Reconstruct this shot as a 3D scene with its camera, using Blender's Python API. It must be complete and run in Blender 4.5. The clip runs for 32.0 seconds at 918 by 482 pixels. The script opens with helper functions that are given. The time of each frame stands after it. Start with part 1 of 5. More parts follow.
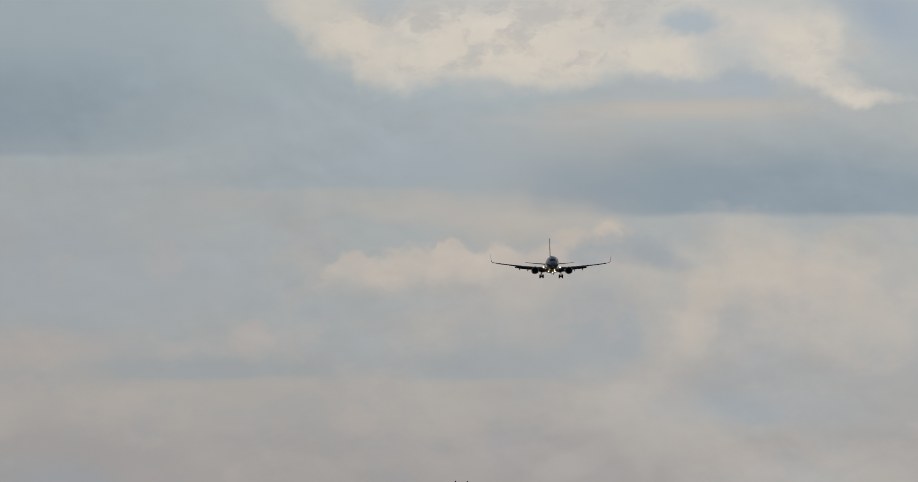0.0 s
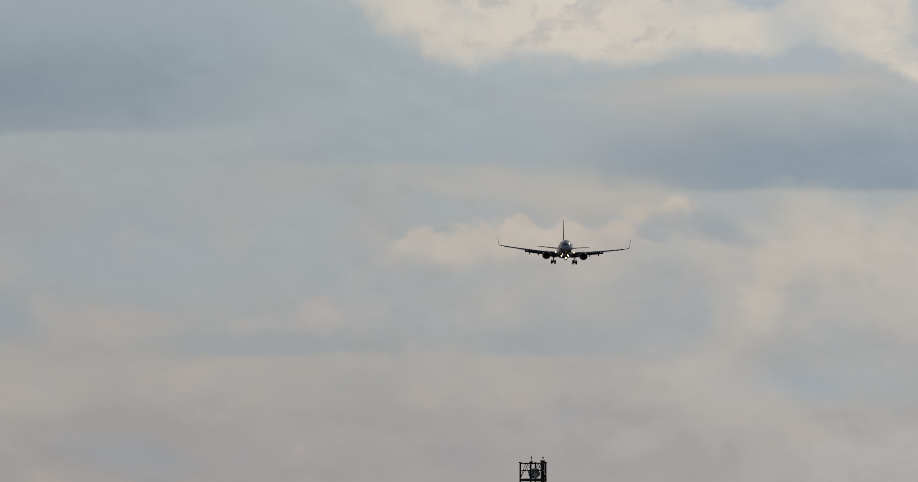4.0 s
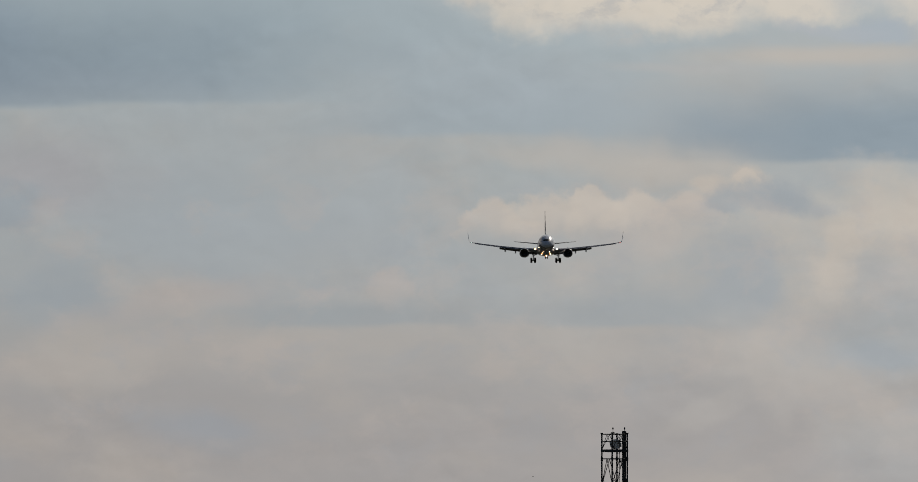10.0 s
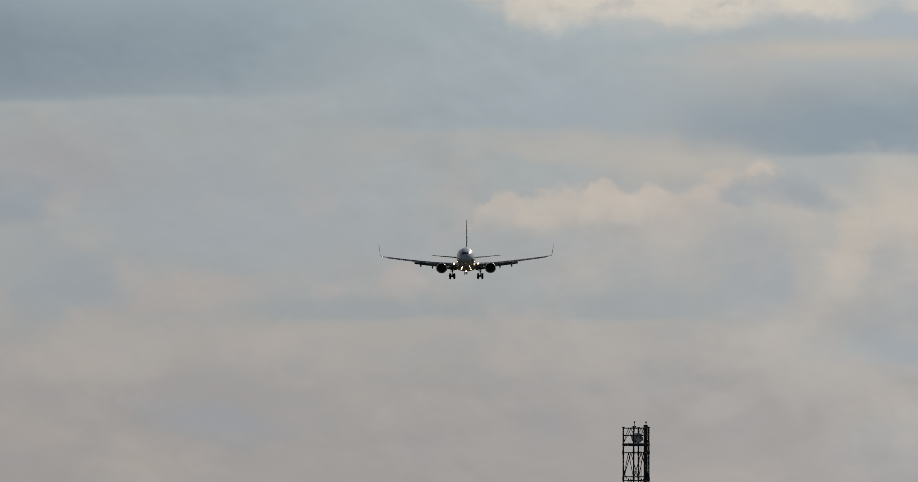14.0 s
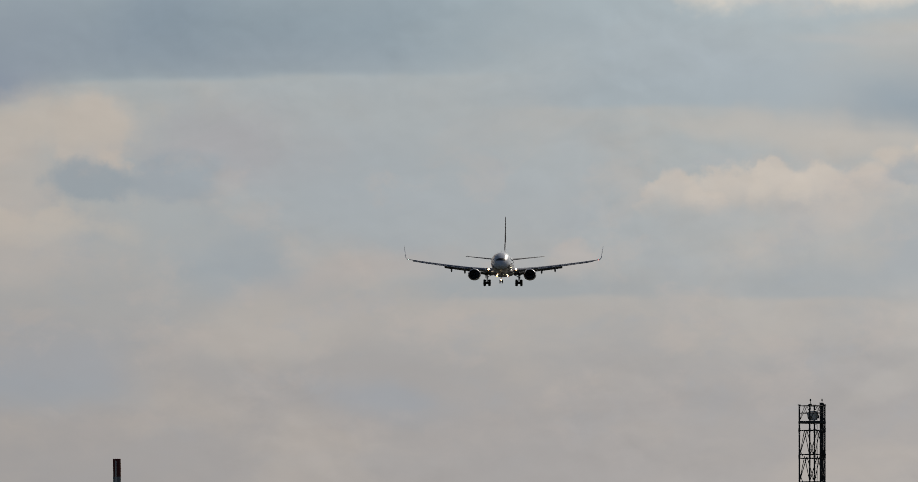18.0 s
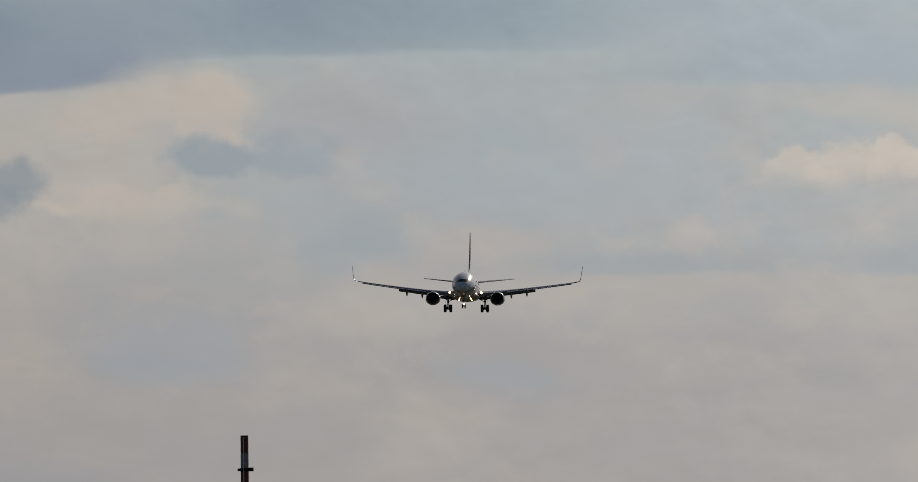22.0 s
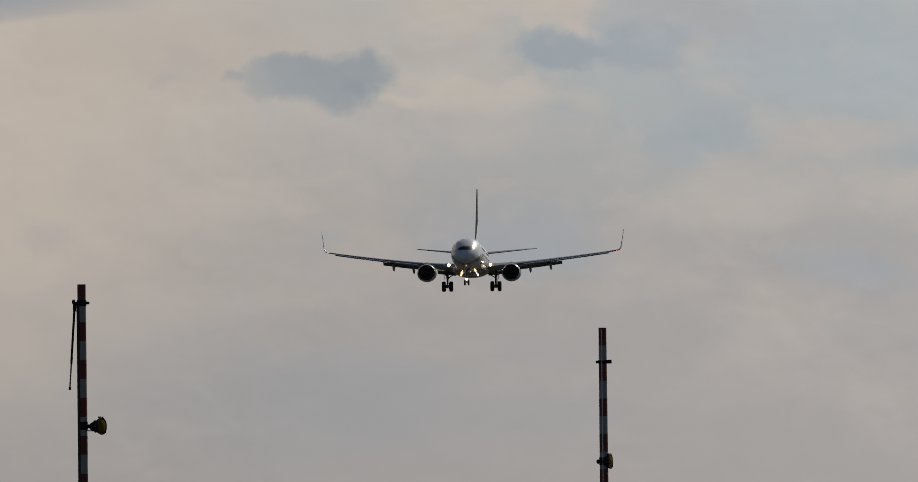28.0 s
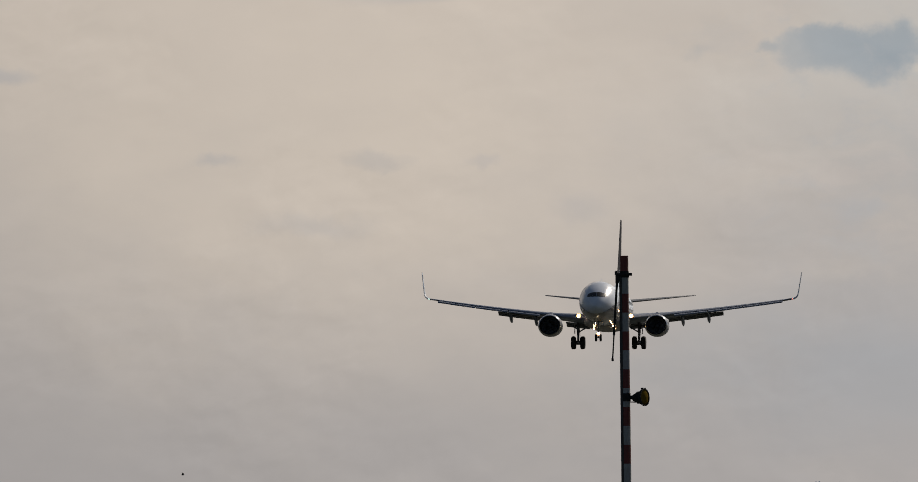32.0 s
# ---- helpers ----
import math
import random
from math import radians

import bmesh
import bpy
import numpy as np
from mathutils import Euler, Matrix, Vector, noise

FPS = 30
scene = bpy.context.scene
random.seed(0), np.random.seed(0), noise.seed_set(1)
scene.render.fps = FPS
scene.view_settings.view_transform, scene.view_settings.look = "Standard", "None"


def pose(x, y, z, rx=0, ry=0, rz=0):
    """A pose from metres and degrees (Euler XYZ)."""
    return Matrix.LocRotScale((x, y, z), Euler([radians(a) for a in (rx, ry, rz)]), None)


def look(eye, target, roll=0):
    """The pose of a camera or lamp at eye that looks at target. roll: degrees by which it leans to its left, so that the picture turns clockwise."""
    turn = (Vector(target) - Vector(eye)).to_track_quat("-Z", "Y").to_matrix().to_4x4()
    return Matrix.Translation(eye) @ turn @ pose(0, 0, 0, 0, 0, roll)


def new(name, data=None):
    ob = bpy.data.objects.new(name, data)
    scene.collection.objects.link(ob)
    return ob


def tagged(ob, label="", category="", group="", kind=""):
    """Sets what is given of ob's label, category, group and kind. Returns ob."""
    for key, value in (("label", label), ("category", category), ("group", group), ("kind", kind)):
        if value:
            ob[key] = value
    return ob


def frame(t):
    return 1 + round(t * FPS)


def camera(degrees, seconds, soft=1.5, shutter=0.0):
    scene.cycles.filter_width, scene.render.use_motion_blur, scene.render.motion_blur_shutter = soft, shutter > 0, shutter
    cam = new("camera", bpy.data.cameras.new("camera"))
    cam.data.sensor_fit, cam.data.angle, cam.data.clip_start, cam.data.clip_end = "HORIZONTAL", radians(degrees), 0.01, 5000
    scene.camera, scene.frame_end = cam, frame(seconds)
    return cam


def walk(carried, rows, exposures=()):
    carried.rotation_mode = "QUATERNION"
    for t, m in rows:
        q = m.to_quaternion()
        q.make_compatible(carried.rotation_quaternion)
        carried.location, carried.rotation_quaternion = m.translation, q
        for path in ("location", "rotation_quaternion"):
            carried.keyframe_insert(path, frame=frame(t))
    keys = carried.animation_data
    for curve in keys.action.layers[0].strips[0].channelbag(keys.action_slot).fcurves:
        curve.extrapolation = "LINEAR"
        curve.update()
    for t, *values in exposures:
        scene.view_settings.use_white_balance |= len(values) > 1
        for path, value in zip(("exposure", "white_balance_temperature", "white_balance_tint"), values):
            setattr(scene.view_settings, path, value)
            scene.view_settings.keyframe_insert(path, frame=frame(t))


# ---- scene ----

# ------------------------------------------------------------------ camera
# A long lens on a tripod beside the airfield, panning left with an airliner on approach.
FOCAL = 19200.0                      # lens length in units of the aiming grid
EYE = Vector((0.0, 0.0, 2.0))
AZ0 = -0.1713                        # bearing of the nearer striped pole, radians right of +y


def aim(az, el):
    """Camera pose for grid units right of the nearer pole and above the horizon."""
    a, e = AZ0 + az / FOCAL, el / FOCAL
    way = Vector((math.sin(a) * math.cos(e), math.cos(a) * math.cos(e), math.sin(e)))
    return look(EYE, EYE + way * 1000.0)


cam = camera(math.degrees(2 * math.atan(784.0 / FOCAL)), 32.0, soft=0.8)
CAMERA_ROWS = [(0, 2081.5, 851.5), (0.5, 2084, 838.5), (1, 2085.4, 826.8), (1.5, 2079.2, 816.8), (2, 2057, 813), (2.5, 2024.1, 811.5),
               (3, 1990.4, 808.4), (3.5, 1967.4, 808.4), (4, 1952.1, 809.9), (4.5, 1938.4, 813), (6.5, 1906.2, 819.1), (7, 1909.3, 814.5),
               (7.5, 1910.8, 809.9), (8, 1908.5, 803.8), (8.5, 1897, 794.6), (9, 1869.4, 783.9), (9.5, 1836.5, 772.4), (10, 1812.8, 760.2),
               (10.5, 1805.1, 750.2), (11, 1810.5, 747.9), (11.5, 1817.4, 748.7), (12, 1819.7, 750.2), (12.5, 1820.5, 750.2), (13, 1815.9, 750.2),
               (13.5, 1803.6, 750.2), (15.5, 1614.9, 727), (16, 1549.1, 702.6), (16.5, 1502.4, 690.3), (17, 1480.9, 694.9), (17.5, 1475.6, 702.6),
               (18, 1475.6, 711.8), (18.5, 1474.8, 720.9), (19, 1460.2, 728.6), (19.5, 1422.8, 727), (20, 1365.3, 717.8), (20.5, 1327, 703.4),
               (21, 1308.6, 689.6), (21.5, 1293.2, 681), (22, 1257.9, 671.8), (22.5, 1167.6, 647.3), (23, 1035.9, 604.5), (23.5, 947.1, 561.6),
               (24, 892, 552.4), (24.5, 850.6, 564.7), (25, 807.7, 572.3), (25.5, 783.2, 566.2), (27.5, 702, 508.7), (28, 646.4, 487.7),
               (28.5, 549.4, 475.5), (29, 431.5, 468.9), (29.5, 302.3, 455.1), (30, 192.6, 440.3), (30.5, 65.7, 426.3), (31, -82.8, 427.8),
               (31.5, -189.3, 434.7), (32, -280.3, 438.5)]
walk(cam, [(t, aim(a, e)) for t, a, e in CAMERA_ROWS],
     exposures=[(0.0, -0.05), (13.0, -0.05), (15.9, -0.03), (16.8, 0.07), (19.0, 0.06), (21.0, 0.05), (22.0, 0.05), (23.0, 0.03), (25.0, 0.12), (28.0, 0.11), (30.0, 0.05), (30.8, 0.3), (32.0, 0.31)])

# ------------------------------------------------------------------ world and sun
SUN_DIR = Vector((0.32, 0.76, 0.52)).normalized()
world = bpy.data.worlds.new("sky")
scene.world = world
world.use_nodes = True
wn, wl = world.node_tree.nodes, world.node_tree.links
wn.clear()
sky = wn.new("ShaderNodeTexSky")
sky.sky_type, sky.sun_disc = "NISHITA", False
sky.sun_elevation = math.asin(SUN_DIR.z)
sky.sun_rotation = math.atan2(SUN_DIR.x, SUN_DIR.y)
sky.dust_density, sky.ozone_density = 1.5, 1.5
cover = wn.new("ShaderNodeMixRGB")
cover.inputs[0].default_value = 0.3
cover.inputs[2].default_value = (2.3, 2.75, 3.5, 1)
back = wn.new("ShaderNodeBackground")
back.inputs[1].default_value = 0.029
wout = wn.new("ShaderNodeOutputWorld")
wl.new(sky.outputs[0], cover.inputs[1])
wl.new(cover.outputs[0], back.inputs[0])
wl.new(back.outputs[0], wout.inputs[0])

sun_data = bpy.data.lights.new("sun", "SUN")
sun_data.energy, sun_data.angle, sun_data.color = 2.9, radians(1.5), (1.0, 0.9, 0.78)
sun = new("sun", sun_data)
sun.matrix_world = look(SUN_DIR * 100, (0, 0, 0))


# ------------------------------------------------------------------ materials
def lin(r, g, b):
    return tuple(((c / 255 + 0.055) / 1.055) ** 2.4 if c > 10 else c / 255 / 12.92 for c in (r, g, b)) + (1.0,)


def material(name, color, rough=0.5, metal=0.0, vary=0.12, scale=3.0, bump=0.0, coat=0.0, shine=0.5):
    """Principled surface with stains at two scales."""
    m = bpy.data.materials.new(name)
    m.use_nodes = True
    n, l = m.node_tree.nodes, m.node_tree.links
    p = n["Principled BSDF"]
    p.inputs["Roughness"].default_value, p.inputs["Metallic"].default_value = rough, metal
    p.inputs["Coat Weight"].default_value, p.inputs["Specular IOR Level"].default_value = coat, shine
    tc = n.new("ShaderNodeTexCoord")
    big, small = n.new("ShaderNodeTexNoise"), n.new("ShaderNodeTexNoise")
    big.inputs["Scale"].default_value, big.inputs["Detail"].default_value = scale, 4
    small.inputs["Scale"].default_value, small.inputs["Detail"].default_value = scale * 9, 3
    add = n.new("ShaderNodeMath")
    add.operation = "ADD"
    ramp = n.new("ShaderNodeMapRange")
    ramp.inputs[1].default_value, ramp.inputs[2].default_value = 0.6, 1.4
    ramp.inputs[3].default_value, ramp.inputs[4].default_value = 1 - vary, 1 + vary
    mul = n.new("ShaderNodeVectorMath")
    mul.operation = "SCALE"
    mul.inputs[0].default_value = color[:3]
    l.new(tc.outputs["Object"], big.inputs["Vector"]), l.new(tc.outputs["Object"], small.inputs["Vector"])
    l.new(big.outputs[0], add.inputs[0]), l.new(small.outputs[0], add.inputs[1])
    l.new(add.outputs[0], ramp.inputs[0]), l.new(ramp.outputs[0], mul.inputs["Scale"])
    l.new(mul.outputs[0], p.inputs["Base Color"])
    rr = n.new("ShaderNodeMapRange")
    rr.inputs[3].default_value, rr.inputs[4].default_value = max(rough - 0.08, 0.02), min(rough + 0.12, 1)
    l.new(big.outputs[0], rr.inputs[0]), l.new(rr.outputs[0], p.inputs["Roughness"])
    if bump:
        b = n.new("ShaderNodeBump")
        b.inputs["Strength"].default_value, b.inputs["Distance"].default_value = bump, 0.02
        l.new(small.outputs[0], b.inputs["Height"]), l.new(b.outputs[0], p.inputs["Normal"])
    return m


def glow(name, color, strength):
    m = bpy.data.materials.new(name)
    m.use_nodes = True
    p = m.node_tree.nodes["Principled BSDF"]
    p.inputs["Base Color"].default_value = color
    p.inputs["Emission Color"].default_value, p.inputs["Emission Strength"].default_value = color, strength
    return m


WHITE = material("white_paint", (0.66, 0.7, 0.78), 0.22, 0, 0.07, 0.5, coat=0.1, shine=0.35)
LOWER = material("lower_hull_shade", (0.29, 0.28, 0.28), 0.24, 0, 0.12, 0.7, coat=0.25, shine=0.4)
GREY = material("wing_grey", (0.19, 0.222, 0.295), 0.5, 0, 0.1, 0.6, shine=0.3)
FLAPGREY = material("flap_grey", (0.14, 0.15, 0.175), 0.6, 0, 0.15, 1.0, shine=0.25)
FINPAINT = material("fin_paint", (0.02, 0.022, 0.032), 0.8, 0, 0.1, 0.5, shine=0.05)
STRIPE = material("dark_stripe", (0.03, 0.03, 0.05), 0.3)
GLASS = material("cockpit_glass", (0.012, 0.014, 0.018), 0.3, 0, 0.0, shine=0.3)
CHROME = material("bare_metal", (0.45, 0.455, 0.47), 0.15, 1.0, 0.08, 2)
NACELLE = material("nacelle_paint", (0.27, 0.285, 0.32), 0.28, 0, 0.06, 1)
DARK = material("dark_duct", (0.06, 0.065, 0.075), 0.6)
FAN = material("fan_metal", (0.075, 0.08, 0.09), 0.5, 0.1)
STRUT = material("gear_metal", (0.12, 0.12, 0.13), 0.45, 0.4)
RUBBER = material("tyre_rubber", (0.018, 0.018, 0.018), 0.85)
HUB = material("wheel_hub", (0.25, 0.25, 0.26), 0.45, 0.6)
BELLY = material("belly_paint", (0.25, 0.24, 0.24), 0.4, 0, 0.1, 0.8)
LAMPGLOW = glow("landing_light_glow", (1.0, 0.78, 0.48, 1), 14)
# Orange glow that imitates the bloom around the lights.
BLOOMGLOW = glow("lamp_bloom_glow", (1.0, 0.45, 0.16, 1), 1.5)
REDGLOW = glow("red_light_glow", (1.0, 0.12, 0.08, 1), 3)
GREENGLOW = glow("pale_light_glow", (0.75, 1.0, 0.85, 1), 2.5)
GALV = material("galvanised_steel", (0.055, 0.057, 0.06), 0.6, 0.5, 0.25, 4)
DISHGREY = material("dish_grey", (0.72, 0.72, 0.71), 0.6)
POLERED = material("red_band_paint", (0.12, 0.011, 0.012), 0.36, 0, 0.3, 5)
POLEWHITE = material("white_band_paint", (0.26, 0.275, 0.29), 0.36, 0, 0.2, 5)
POLECAP = material("dark_fitting", (0.022, 0.022, 0.022), 0.75, shine=0.2)
AMBER = material("amber_lens", (0.13, 0.085, 0.015), 0.7, 0, 0.25, 12, shine=0.0)
BARK = material("bark", (0.06, 0.045, 0.035), 0.9, 0, 0.3, 8, bump=0.6)
LEAF = material("leaf", (0.035, 0.05, 0.022), 0.7, 0, 0.4, 2)
HILL = material("painted_haze", (0.06, 0.07, 0.07), 1.0, 0, 0.15, 0.02)
HILL.node_tree.nodes["Principled BSDF"].inputs["Emission Color"].default_value = (0.076, 0.103, 0.14, 1)   # haze painted in as a blue glow: air light over the far distance
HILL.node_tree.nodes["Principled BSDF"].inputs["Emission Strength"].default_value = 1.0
GRASS = material("meadow_grass", (0.032, 0.034, 0.022), 0.95, 0, 0.4, 0.05, bump=0.5)


# ------------------------------------------------------------------ mesh helpers
def part(name, bm, mat, parent=None, label="", smooth=False):
    me = bpy.data.meshes.new(name)
    bmesh.ops.recalc_face_normals(bm, faces=bm.faces)
    bm.to_mesh(me)
    bm.free()
    me.materials.append(mat)
    if smooth:
        for p in me.polygons:
            p.use_smooth = True
        me.set_sharp_from_angle(angle=radians(40))
    ob = new(name, me)
    if parent:
        ob.parent = parent
    if label:
        ob["label"] = label
    return ob


def loft(rings, closed=True, caps=True, bm=None):
    """Skin through rings of equal point count."""
    bm = bm or bmesh.new()
    vs = [[bm.verts.new(p) for p in ring] for ring in rings]
    n = len(rings[0])
    for a, b in zip(vs, vs[1:]):
        for i in range(n if closed else n - 1):
            j = (i + 1) % n
            bm.faces.new((a[i], a[j], b[j], b[i]))
    if caps and closed:
        bm.faces.new(vs[0])
        bm.faces.new(list(reversed(vs[-1])))
    return bm


def tube(p, q, r, r2=None, n=10, bm=None):
    """A round bar from p to q."""
    p, q = Vector(p), Vector(q)
    d = (q - p).normalized()
    u = d.orthogonal().normalized()
    v = d.cross(u)
    r2 = r if r2 is None else r2
    ring = lambda c, k: [c + (u * math.cos(2 * math.pi * i / n) + v * math.sin(2 * math.pi * i / n)) * k for i in range(n)]
    return loft([ring(p, r), ring(q, r2)], bm=bm)


def box(c, s, bm=None, bevel=0.0):
    bm = bm or bmesh.new()
    made = bmesh.ops.create_cube(bm, size=1.0, matrix=Matrix.LocRotScale(c, None, s))
    if bevel:
        edges = list({e for v in made["verts"] for e in v.link_edges})
        bmesh.ops.bevel(bm, geom=edges, offset=bevel, segments=2, affect="EDGES", profile=0.5)
    return bm


def lathe(profile, axis_from, axis_dir, n=32, squash=None, caps=True):
    """Turned shape; profile rows are (along, radius)."""
    o, d = Vector(axis_from), Vector(axis_dir).normalized()
    u = d.orthogonal().normalized() if abs(d.z) > 0.9 else d.cross(Vector((0, 0, 1))).normalized()
    v = u.cross(d)
    rings = []
    for a, r in profile:
        ring = []
        for i in range(n):
            t = 2 * math.pi * i / n
            c, s = math.cos(t), math.sin(t)
            if squash:
                c, s = squash(c, s, a)
            ring.append(o + d * a + (u * c + v * s) * max(r, 1e-4))
        rings.append(ring)
    return loft(rings, caps=caps)


# ------------------------------------------------------------------ airliner (nose towards -y, origin on the body axis over the wing)
NOSE = -16.5
STATIONS = [(0.0, 0.02, 0.02, -0.62), (0.15, 0.36, 0.33, -0.6), (0.45, 0.66, 0.6, -0.56), (1.0, 1.02, 0.94, -0.47), (1.7, 1.32, 1.26, -0.35),
            (2.6, 1.55, 1.54, -0.22), (3.6, 1.71, 1.77, -0.12), (5.0, 1.84, 1.92, -0.05), (7.0, 1.88, 1.95, -0.04), (25.0, 1.88, 1.95, -0.04),
            (28.0, 1.82, 1.85, 0.15), (31.0, 1.55, 1.5, 0.45), (34.0, 1.12, 1.1, 0.8), (36.5, 0.68, 0.75, 1.08), (38.3, 0.3, 0.4, 1.28), (38.6, 0.12, 0.2, 1.3)]


def hull(s, a, out=0.0):
    """Point on the fuselage: s metres behind the nose, a degrees from the top towards +x."""
    for (s0, *p), (s1, *q) in zip(STATIONS, STATIONS[1:]):
        if s <= s1:
            k = (s - s0) / (s1 - s0)
            k = k if s0 > 4 else k ** 0.92
            w, h, z = (x + (y - x) * k for x, y in zip(p, q))
            break
    t = radians(a)
    return Vector(((w + out) * math.sin(t), NOSE + s, z + (h + out) * math.cos(t)))


def nose_at(x, z):
    """The (s, a) of the nose surface as seen from ahead at x, z."""
    lo, hi = 0.05, 7.0
    for _ in range(40):
        s = (lo + hi) / 2
        side_pt, top_pt = hull(s, 90), hull(s, 0)
        w, zc = side_pt.x, side_pt.z
        inside = (x / w) ** 2 + ((z - zc) / (top_pt.z - zc)) ** 2 < 1
        lo, hi = (lo, s) if inside else (s, hi)
    return s, math.degrees(math.atan2(x / w, (z - zc) / (top_pt.z - zc)))


def patch(corners, out, nu=4, nv=3):
    """A plate on the fuselage between four (s, a) corners, slightly proud of it."""
    (a, b, c, d) = corners
    rows = []
    for i in range(nv + 1):
        v = i / nv
        row = []
        for j in range(nu + 1):
            u = j / nu
            s = (a[0] * (1 - u) + b[0] * u) * (1 - v) + (d[0] * (1 - u) + c[0] * u) * v
            g = (a[1] * (1 - u) + b[1] * u) * (1 - v) + (d[1] * (1 - u) + c[1] * u) * v
            row.append((s, g))
        rows.append(row)
    bm = bmesh.new()
    top = [[bm.verts.new(hull(s, g, out)) for s, g in row] for row in rows]
    low = [[bm.verts.new(hull(s, g, -0.02)) for s, g in row] for row in rows]
    for i in range(nv):
        for j in range(nu):
            bm.faces.new((top[i][j], top[i][j + 1], top[i + 1][j + 1], top[i + 1][j]))
    rim_t = [top[0][j] for j in range(nu + 1)] + [top[i][nu] for i in range(1, nv + 1)] + [top[nv][j] for j in range(nu - 1, -1, -1)] + [top[i][0] for i in range(nv - 1, 0, -1)]
    rim_l = [low[0][j] for j in range(nu + 1)] + [low[i][nu] for i in range(1, nv + 1)] + [low[nv][j] for j in range(nu - 1, -1, -1)] + [low[i][0] for i in range(nv - 1, 0, -1)]
    for i in range(len(rim_t)):
        j = (i + 1) % len(rim_t)
        bm.faces.new((rim_t[i], rim_l[i], rim_l[j], rim_t[j]))
    return bm


def foil(x, le, chord, z, thick, droop=0.0, n=10, twist=0.0):
    """Airfoil ring in the y-z plane at span x."""
    pts = []
    for i in range(n + 1):
        u = (1 - math.cos(math.pi * i / n)) / 2
        y = 5 * thick * (0.2969 * math.sqrt(u) - 0.126 * u - 0.3516 * u * u + 0.2843 * u ** 3 - 0.1036 * u ** 4)
        pts.append((u, y))
    ring = [(u, y + 0.02 * math.sin(math.pi * u)) for u, y in pts] + [(u, -0.75 * y + 0.02 * math.sin(math.pi * u)) for u, y in pts[-2:0:-1]]
    out = []
    for u, w in ring:
        yy, zz = u * chord, w * chord - droop * u * chord
        c, s = math.cos(twist), math.sin(twist)
        out.append(Vector((x, le + yy * c + zz * s, z + zz * c - yy * s)))
    return out


def wing_at(x):
    """Leading edge, chord and height of the wing at span x."""
    if x < 5.5:
        k = (x - 1.4) / 4.1
        le, te = 13.6 + k * 3.0, 20.9 + k * 0.25
    else:
        k = (x - 5.5) / 11.5
        le, te = 16.6 + k * 5.7, 21.15 + k * 2.75
    z = -1.22 + (x - 1.4) * 0.105 + 0.0022 * (x - 1.4) ** 2
    return le + NOSE, te - le, z


